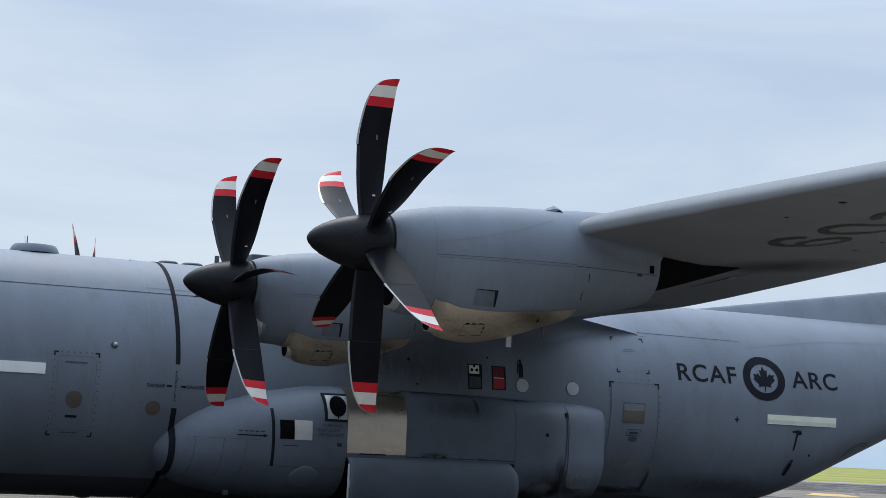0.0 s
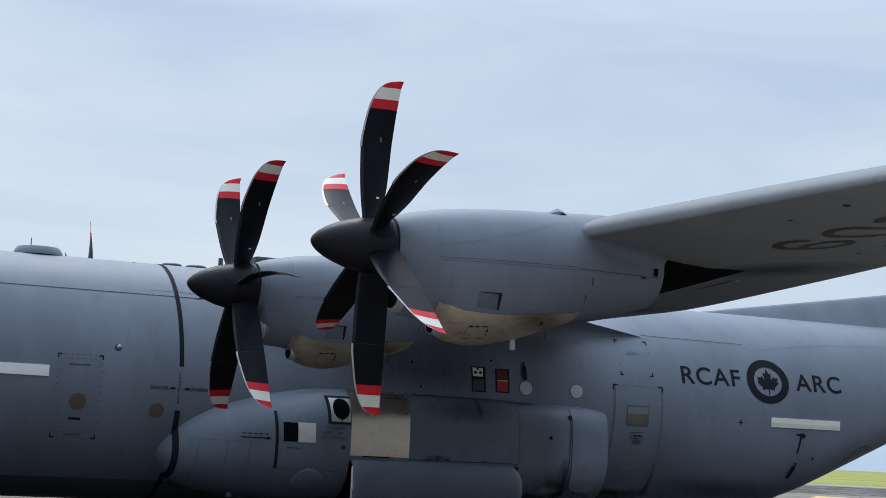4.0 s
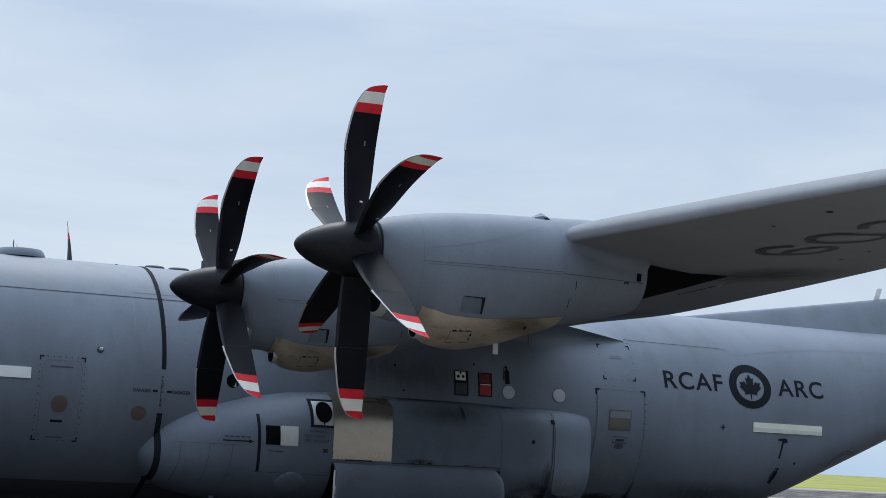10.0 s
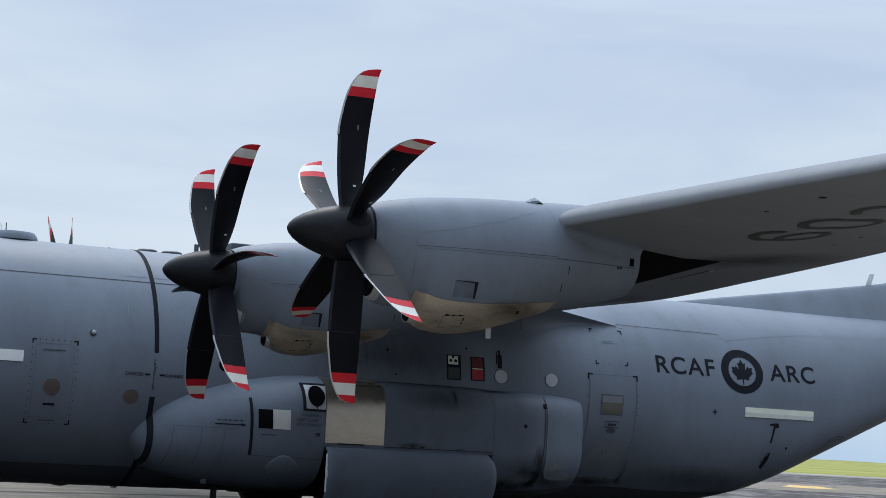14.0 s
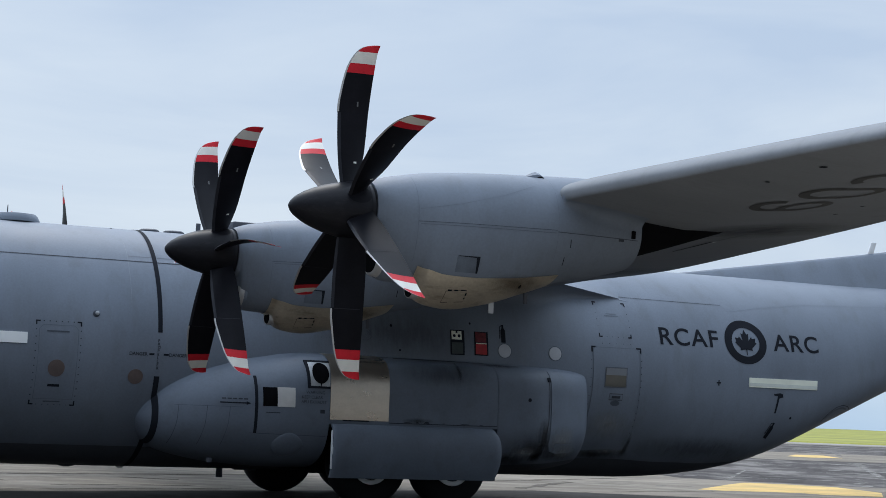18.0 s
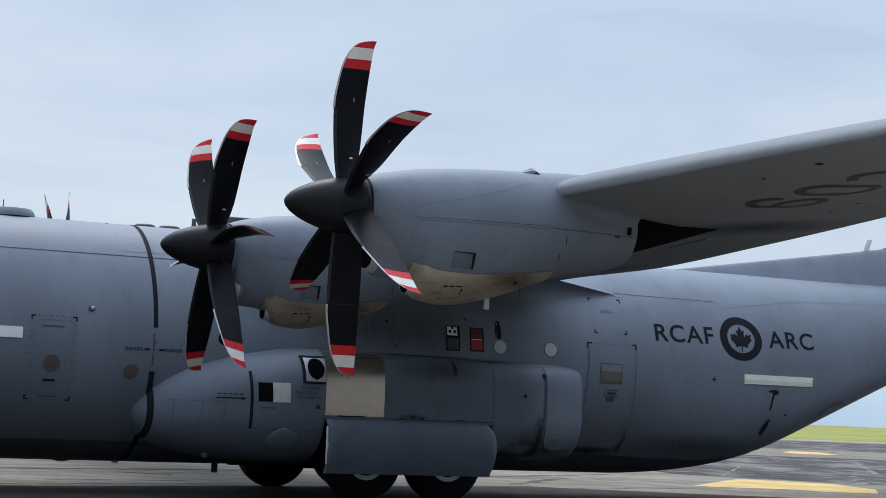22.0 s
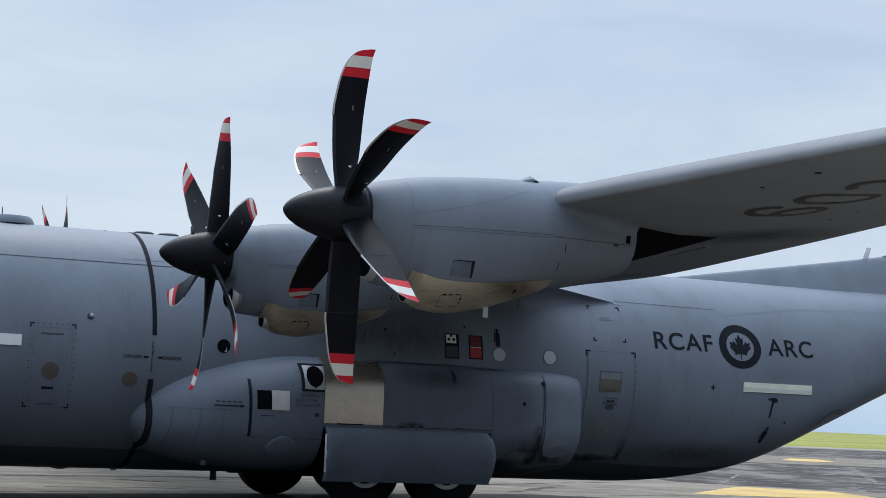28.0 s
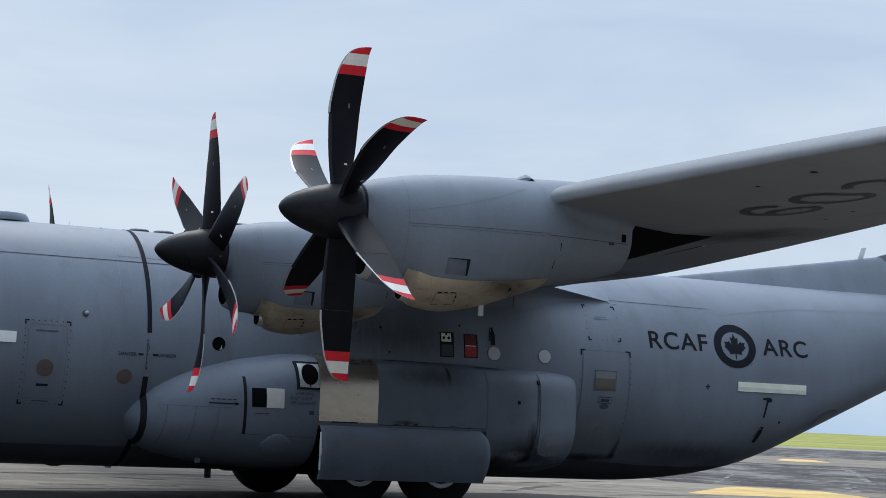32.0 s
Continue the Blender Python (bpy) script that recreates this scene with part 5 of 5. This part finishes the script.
def nacelle(yn, zn, detail=True):
    n = Skin(yn,
             [(-0.02, 0.375), (0.02, 0.40), (0.1, 0.44), (0.2, 0.48), (0.4, 0.54), (0.7, 0.61), (1.2, 0.66), (2.5, 0.68), (3.2, 0.66), (3.56, 0.62)],
             [(x, zn + z) for x, z in ((-0.02, 0.375), (0.02, 0.39), (0.1, 0.42), (0.2, 0.45), (0.4, 0.49), (0.69, 0.54), (1.46, 0.61), (2.08, 0.64), (3.06, 0.68), (3.56, 0.68))],
             [(x, zn + z) for x, z in ((-0.02, -0.375), (0.035, -0.40), (0.05, -0.60), (0.07, -0.76), (0.10, -0.80), (0.2, -0.835), (0.45, -0.85), (0.58, -0.86), (0.66, -1.0), (0.8, -1.085), (1.1, -1.12), (1.6, -1.04), (2.14, -0.87), (2.66, -0.70), (3.0, -0.64), (3.56, -0.5))],
             [(-0.02, zn), (0.8, zn - 0.06), (3.56, zn)], 2.1, [(-0.02, 2.0), (0.035, 2.0), (0.06, 1.55), (0.2, 1.6), (0.5, 2.1), (0.9, 1.9), (2.2, 1.9), (3.5, 2.3)])
    shell = part("nacelle", n.mesh([-0.02, -0.01, 0.01, 0.03, 0.04, 0.05, 0.06, 0.075, 0.1, 0.15, 0.22, 0.32] + steps_of(0.4, 0.55, 3) + steps_of(0.58, 0.75, 8) + steps_of(0.82, 3.56, 36), 72), [PAINT], plane, "grey engine nacelle")

    def put(off):
        return lambda u, v: n.side(u, v + zn, off)
    # bare metal belly of the nacelle, below a curved edge
    edge = curve([(0.50, -0.64), (0.65, -0.685), (0.85, -0.735), (1.2, -0.75), (1.7, -0.725), (2.2, -0.665), (2.5, -0.62)])
    bm = bmesh.new()
    rows2 = []
    for x in [0.51, 0.55] + steps_of(0.58, 0.75, 8) + steps_of(0.82, 2.49, 26):
        a = n.deg(x, zn + edge(x))
        rake = 0.05 * max(0.0, (x - 1.6) / 0.89)
        rows2.append([bm.verts.new(n.at(x - rake * (1 - abs(k / 12 - 1)), a + (-180 - 2 * a) * k / 24, 0.012)) for k in range(25)])
    for p, q in zip(rows2, rows2[1:]):
        for k in range(24):
            bm.faces.new((p[k], p[k + 1], q[k + 1], q[k]))
    chin = part("chin_panel", bm, TAN, shell, "heat-stained bare metal nacelle underside")
    # air intake below the spinner, with a bare metal lip
    lip = Skin(yn, [(0.05, 0.235), (0.065, 0.255), (0.17, 0.285)], [(0.05, zn - 0.43), (0.065, zn - 0.41), (0.17, zn - 0.38)], [(0.05, zn - 0.755), (0.065, zn - 0.775), (0.17, zn - 0.82)], [(0.05, zn - 0.57), (0.17, zn - 0.57)], 2.4, 2.1)
    part("intake_lip", lip.mesh([0.05, 0.053, 0.065, 0.10, 0.125], 48), NICKEL, shell, "bare metal air intake lip")
    part("intake_duct", lip.mesh([0.125, 0.14, 0.17], 48, off=-0.002), PAINT, shell, "grey painted intake duct")
    bm = bmesh.new()
    bm.faces.new([bm.verts.new(Vector((0.045, yn, zn - 0.59)) + (lip.at(0.05, 10.0 * k - 90) - Vector((0.05, yn, zn - 0.59))) * 0.93) for k in range(36)])
    for v in bm.verts:
        v.co.x = 0.045
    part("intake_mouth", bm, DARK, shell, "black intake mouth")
    # oil cooler scoop
    bm = lathe_bm([(0.70, 0.10), (0.595, 0.118), (0.58, 0.128), (0.595, 0.14), (0.95, 0.17)], 28, "x", at=(0, 0, 0))
    for v in bm.verts:
        v.co = Vector((v.co.x, yn + v.co.y, zn - 0.925 + 0.72 * v.co.z))
    part("scoop_ring", bm, NICKEL, shell, "polished scoop ring")
    bm = bmesh.new()
    bm.faces.new([bm.verts.new((0.587, yn + 0.122 * math.cos(2 * math.pi * k / 28), zn - 0.925 + 0.088 * math.sin(2 * math.pi * k / 28))) for k in range(28)])
    part("scoop_mouth", bm, DARK, shell, "black scoop mouth")
    # seams, vents
    line_on(put(0.004), [(0.44, -0.12), (1.3, -0.11), (2.3, -0.10)], 0.007, FAINT, shell)
    line_on(put(0.004), [(0.47, -0.15), (2.28, -0.135)], 0.008, SOFT, shell)
    line_on(put(0.004), [(2.3, -0.12), (3.5, -0.14)], 0.010, FAINT, shell)
    line_on(put(0.004), [(0.44, -0.6), (0.44, 0.44)], 0.008, HAIR, shell)
    line_on(put(0.004), [(2.31, -0.5), (2.31, 0.55)], 0.004, HAIR, shell)
    line_on(put(0.004), [(0.46, 0.03), (1.0, 0.13), (1.6, 0.29), (2.05, 0.45)], 0.005, HAIR, shell)
    for x0, z0 in ((2.5, -0.2), (2.46, -0.42)):
        line_on(put(0.005), [(x0, z0), (x0 + 0.012, z0 - 0.1)], 0.011, MARK, shell, "latch")
    laid("vent_hole", flat_bm([rect(3.39, -0.12, 3.46, -0.02)]), put(0.006), DARK, shell, "small dark vent hole")
    laid("latch", flat_bm([rect(3.2, -0.17, 3.28, -0.14)]), put(0.006), SEAM, shell)
    laid("vent_recess", flat_bm([rect(0.97, -0.70, 1.27, -0.50)]), put(0.004), SOFT, shell, "flat patch painted as a sunk rectangular cooling vent")
    # shade along the recess's top and rear edge, painted flat on the skin
    laid("vent_edge_shade", flat_bm([[(1.225, -0.515), (1.27, -0.50), (1.27, -0.70), (1.245, -0.70)]]), put(0.009), MARK, shell)
    laid("vent_edge_shade", flat_bm([[(0.985, -0.507), (0.985, -0.50), (1.27, -0.50), (1.235, -0.516)]]), put(0.009), MARK, shell)
    bm = bmesh.new()
    yt, zt = yn - 0.20, zn + 0.585
    rg = [[bm.verts.new((x, yt + dy * w, zt + dz * h)) for dy, dz in ((-1, -0.9), (-0.75, 0.55), (0, 1), (0.75, 0.55), (1, -0.9))] for x, w, h in ((2.02, 0.02, 0.01), (2.10, 0.06, 0.05), (2.20, 0.09, 0.095), (2.26, 0.09, 0.08), (2.31, 0.08, 0.03))]
    for p, q in zip(rg, rg[1:]):
        for k in range(4):
            bm.faces.new((p[k], p[k + 1], q[k + 1], q[k]))
    bm.faces.new(rg[-1])
    part("roof_scoop", bm, PAINT, shell, "small grey scoop on top of the nacelle")
    bm = bmesh.new()
    bm.faces.new([bm.verts.new((x, yt - 0.10 + 0.025 * (z > 0), zt + z)) for x, z in ((2.17, -0.04), (2.31, -0.045), (2.30, 0.0), (2.25, 0.035), (2.20, 0.015))])
    part("scoop_mouth", bm, DARK, shell)
    part("drain_mast", box_bm(1.68, 1.75, yn - 0.06, yn - 0.03, zn - 1.15, zn - 0.98, 0.008), DISC, shell, "pale drain mast")
    part("drain_pipe", box_bm(2.2, 2.25, yn - 0.02, yn + 0.02, zn - 1.0, zn - 0.8, 0.008), BELLY, shell)
    low_side = put(0.018)
    line_on(low_side, [(0.93, -0.92), (1.20, -0.90), (1.21, -1.03), (0.93, -1.05), (0.93, -0.92)], 0.008, BRASS, chin)
    for u0, v0, u1, v1 in ((0.95, -0.918, 1.0, -0.90), (1.03, -0.915, 1.08, -0.90), (1.12, -0.908, 1.19, -0.895), (1.195, -0.96, 1.215, -0.93), (1.195, -1.0, 1.215, -0.98)):
        laid("latch", flat_bm([rect(u0, v0, u1, v1)]), low_side, MARK, chin)
    laid("fastener", flat_bm([oval(1.96, -0.80, 0.022, 0.022, 12)]), low_side, MARK, chin)
    laid("oil_stain", flat_bm([rect(1.35, -0.92, 2.42, -0.64)], 0.1, 0.04), put(0.02), SCORCH, chin, "brown heat stain")
    # hollow fillets that carry the nacelle's sides into the wing's underside
    for side in (-1, 1):
        bm = bmesh.new()
        rg = []
        for x in [2.385, 2.39, 2.40, 2.42, 2.45, 2.5] + steps_of(2.56, 3.55, 14):
            size = 0.05 + 0.15 * min(1.0, (x - 2.385) / 0.5) ** 0.6

            def wing_low(y):
                d = abs(y)
                return wing_point(d, max(0.0, (x - LE(d)) / (TE(d) - LE(d))), False, 1).z

            def shell_y(z):
                return yn + side * (yn - n.side(x, z, 0).y)
            y = yn + side * 0.6
            for _ in range(6):
                y = shell_y(wing_low(y))
            z = wing_low(y)
            low = Vector((x, shell_y(z - size) + side * 0.002, z - size))
            mid = Vector((x, y, z))
            out = Vector((x, y + side * size * 1.15, wing_low(y + side * size * 1.15) - 0.001))
            q = [low * (1 - f) ** 2 + mid * 2 * f * (1 - f) + out * f * f for f in [k / 8 for k in range(9)]]
            rg.append([bm.verts.new(p) for p in q])
        for p, q in zip(rg, rg[1:]):
            for k in range(8):
                bm.faces.new((p[k], p[k + 1], q[k + 1], q[k]) if side < 0 else (q[k], q[k + 1], p[k + 1], p[k]))
        bm.faces.new(rg[-1] + [bm.verts.new((3.55, yn + side * 0.5, rg[-1][4].co.z + 0.1))])
        part("wing_fillet", bm, PAINT, shell, "hollow grey fillet between nacelle and wing")
    # exhaust and tapered rear body under the wing, black for the recess's shade
    ex = Skin(yn, [(3.4, 0.6), (3.58, 0.58), (4.3, 0.45), (5.2, 0.16)], [(3.4, zn + 0.45), (5.2, zn + 0.42)], [(3.4, zn - 0.40), (3.7, zn - 0.32), (5.2, zn + 0.14)], [(3.4, zn + 0.1), (5.2, zn + 0.3)], 2.2, 2.0)
    part("exhaust_duct", ex.mesh(steps_of(3.4, 5.2, 14), 40), DARK, shell, "solid black body standing for the shaded exhaust recess")
    return shell


BLE = curve([(0.30, -0.10), (0.38, -0.108), (0.6, -0.128), (0.9, -0.143), (1.24, -0.147), (1.51, -0.112), (1.75, -0.06), (1.93, 0.025), (2.0, 0.09), (2.03, 0.14), (2.05, 0.22), (2.06, 0.30)])
BTE = curve([(0.30, 0.235), (0.39, 0.243), (0.77, 0.268), (1.14, 0.270), (1.52, 0.282), (1.73, 0.293), (1.95, 0.308), (2.06, 0.335)])
LIE = curve([(0.30, 0.045), (0.6, 0.06), (1.2, 0.065), (1.6, 0.045), (1.9, 0.015), (2.06, 0.0)])
TWIST = curve([(0.30, 32), (0.5, 21), (0.8, 12), (1.5, -2), (2.06, -12)])


def blade_bm():
    """A swept blade: root to tip along Z, leading edge to -X when feathered."""
    bm = bmesh.new()
    rs = steps_of(0.30, 1.15, 12) + [1.2, 1.21] + steps_of(1.3, 1.6, 4) + [1.70, 1.76, 1.82, 1.87, 1.92, 1.965, 2.0, 2.02, 2.04, 2.052, 2.058]
    fr = [0.0, 0.055, 0.09, 0.14, 0.3, 0.5, 0.7, 0.88, 1.0]
    rings = []
    for r in rs:
        a, b = BLE(r), BTE(r)
        if r > 1.205:
            a -= 0.008
        c = b - a
        thick = max(0.012, 0.075 - 0.05 * (r - 0.3)) if r < 1.9 else max(0.004, 0.012 * (2.07 - r) / 0.17)
        tw = radians(TWIST(r))
        ring = []
        for f, up in [(f, 1) for f in fr] + [(f, -1) for f in reversed(fr[1:-1])]:
            x = a + f * c
            y = up * thick * (math.sqrt(f) * (1 - f) * 1.3) - 0.03 * c * 4 * f * (1 - f)
            lie = LIE(r)
            ring.append(bm.verts.new((x * math.cos(tw) - y * math.sin(tw), x * math.sin(tw) + y * math.cos(tw) + lie, r)))
        rings.append(ring)
    n = len(rings[0])
    for i, (u, v) in enumerate(zip(rings, rings[1:])):
        mid = (rs[i] + rs[i + 1]) / 2
        for k in range(n):
            f = bm.faces.new((u[k], u[(k + 1) % n], v[(k + 1) % n], v[k]))
            m = 0 if mid < 1.70 else (1 if mid < 1.82 or mid > 1.965 else 2)
            if mid > 1.205 and (k < 1 or k >= n - 1):
                m = 3
            elif mid < 1.205 and (k < 2 or k >= n - 2):
                m = 5
            f.material_index = m
    bm.faces.new(rings[0])
    bm.faces.new(rings[-1]).material_index = 1
    for r, f, w, h in ((0.60, 0.62, 0.045, 0.022), (1.32, 0.6, 0.02, 0.06)):
        tw, c, a = radians(TWIST(r)), BTE(r) - BLE(r), BLE(r)
        thick = max(0.012, 0.075 - 0.05 * (r - 0.3))
        for up in (-1,):
            x = a + f * c
            y = up * (thick * math.sqrt(f) * (1 - f) * 1.3 + 0.004) - 0.03 * c * 4 * f * (1 - f)
            q = [(x + dx, y, r + dz) for dx, dz in ((-w / 2, -h / 2), (w / 2, -h / 2), (w / 2, h / 2), (-w / 2, h / 2))]
            bm.faces.new([bm.verts.new((u * math.cos(tw) - v * math.sin(tw), u * math.sin(tw) + v * math.cos(tw) + LIE(r), z)) for u, v, z in q]).material_index = 2 if r < 1 else 4
    # pale line across the back where the boot ends
    r, tw = 1.207, radians(TWIST(1.207))
    c, a, thick = BTE(r) - BLE(r), BLE(r), 0.075 - 0.05 * (r - 0.3)
    edge = []
    for f in (0.10, 0.2, 0.35, 0.5, 0.7, 0.9):
        x, y = a + f * c, thick * math.sqrt(f) * (1 - f) * 1.3 + 0.003 - 0.03 * c * 4 * f * (1 - f)
        edge.append([bm.verts.new((x * math.cos(tw) - y * math.sin(tw), x * math.sin(tw) + y * math.cos(tw) + LIE(r), r + dz)) for dz in (-0.004, 0.004)])
    for p, q in zip(edge, edge[1:]):
        bm.faces.new((p[0], q[0], q[1], p[1])).material_index = 5
    return bm


blade_mesh = None


def propeller(yn, zn):
    """Spinner and six blades; turns about its own X axis."""
    global blade_mesh
    prof = [(-0.74, 0.004), (-0.733, 0.03), (-0.708, 0.07), (-0.65, 0.125), (-0.545, 0.19), (-0.43, 0.24), (-0.285, 0.29), (-0.11, 0.33), (0.05, 0.355), (0.17, 0.365), (0.25, 0.362), (0.275, 0.354), (0.28, 0.1)]
    hub = part("propeller", lathe_bm(prof, 56, "x"), SPIN, plane, "six-bladed propeller with a pointed black spinner")
    hub.location = (HUB, yn, zn)
    line_on(lambda u, v: Vector((0.21, 0.3675 * math.sin(u), 0.3675 * math.cos(u) + 0 * v)) + Vector((v, 0, 0)), [(0, 0), (6.28, 0)], 0.008, MARK, hub, "spinner_seam", dx=0.15, dz=1)
    round_ = curve([(a, r) for a, r in prof[4:10]])
    # flush black ovals stand for the shade in the blade slots
    for k in range(6):
        laid("blade_socket", flat_bm([oval(0.06, 0.0, 0.155, 0.33, 24)], 0.06, 0.1), lambda u, v: Matrix.Rotation(radians(60 * k), 3, "X") @ Vector((u, (round_(u) + 0.003) * math.sin(v), (round_(u) + 0.003) * math.cos(v))), BLACK, hub, "flush black oval for the shaded slot at the blade root")
        laid("socket_stud", flat_bm([oval(0.15, 0.33, 0.012, 0.035, 10)], 1, 1), lambda u, v: Matrix.Rotation(radians(60 * k), 3, "X") @ Vector((u, (round_(u) + 0.006) * math.sin(v), (round_(u) + 0.006) * math.cos(v))), SPECK, hub)
    for k in range(6):
        if blade_mesh is None:
            b = part("blade", blade_bm(), [BLACK, RED, WHITE, NICKEL, SPECK, BOOT], hub, "black swept blade with red and white tip bands")
            blade_mesh = b.data
        else:
            b = tagged(new("blade", blade_mesh), "black swept blade with red and white tip bands")
            b.parent = hub
        b.matrix_basis = pose(0, 0, 0, 60 * k)
    return hub


YO, ZO, YI, ZI = -10.16, 4.018, -5.05, 3.845
for yn, zn in ((YO, ZO), (YI, ZI), (-YI, ZI), (-YO, ZO)):
    nacelle(yn, zn)
prop_outer = propeller(YO, ZO)
prop_inner = propeller(YI, ZI)
prop_far_in = propeller(-YI, ZI)
prop_far_out = propeller(-YO, ZO)
prop_outer.matrix_basis = pose(HUB, YO, ZO, 1.5)


# ---------------- what moves ----------------
# turn of the inner propeller, degrees at seconds: still, then running up
TURN = curve([(0, 28.0), (9.35, 28.0), (10, 19.0), (11, -54.0), (12, -220.5), (12.3, -289.5), (13, -477.0), (14, -815.2), (14.3, -935.5),
              (17, -2394.8), (17.3, -2593.8), (18, -3090.5), (19, -3867.0), (20, -4743.8), (20.3, -5027.8), (21, -5784.8), (22, -7054.5),
              (22.3, -7492.5), (23, -8565.0), (24, -10264.8), (24.5, -11207.8), (25, -12256.2), (25.5, -13321.2), (28, -20271.1),
              (28.3, -21312.0), (29, -23854.0), (30, -27685.8), (30.3, -28881.0), (31, -31814.6), (31.3, -33131.7), (32, -36360.6)])
# blade angle of the inner propeller from feathered
PITCH = [(0.0, 0.0), (20.0, 0.0), (21.0, -5.0), (22.0, -13.0), (23.0, -25.0), (24.0, -38.0), (25.0, -47.0), (26.0, -55.0), (28.0, -74.0), (29.0, -80.0), (30.0, -84.0), (31.0, -84.0), (32.0, -83.0)]


FAR = curve([(0, 36), (1, 43), (6, 85.3), (7, 91.8), (8, 98.5), (13, 140.8), (14, 148), (21, 199.8), (22, 206.5), (23, 213.3), (24, 218.3), (28, 262.5), (29, 270), (30, 275), (31, 281), (32, 289)])


def far_turn(t):
    """The far propellers run steadily."""
    return FAR(t) - 1500.0 * t


def turning(hub, y, z, turn):
    """Rows at every picture; six alike blades, so that whole steps between them may be left out of a fast turn."""
    rows, shown, last = [], turn(0.0), turn(0.0)
    for k in range(32 * 30 + 1):
        t = k / 30.0
        step = last - turn(t)
        last = turn(t)
        shown -= step if step < 75 else 15 + (step - 15) % 60
        rows.append((t, pose(HUB, y, z, shown)))
    walk(hub, rows)


def blades_of(hub):
    return [b for b in hub.children if b.name.startswith("blade")]


def motions():
    turning(prop_inner, YI, ZI, TURN)
    for i, b in enumerate(blades_of(prop_inner)):
        walk(b, [(t, pose(0, 0, 0, 60 * i) @ pose(0, 0, 0, 0, 0, a)) for t, a in PITCH])
    turning(prop_far_in, -YI - 0.35, ZI - 0.10, far_turn)
    turning(prop_far_out, -YO, ZO - 0.15, lambda t: far_turn(t) + 22.0)
    for hub in (prop_far_in, prop_far_out):
        for i, b in enumerate(blades_of(hub)):
            b.matrix_basis = pose(0, 0, 0, 60 * i) @ pose(0, 0, 0, 0, 0, -92.0)


motions()
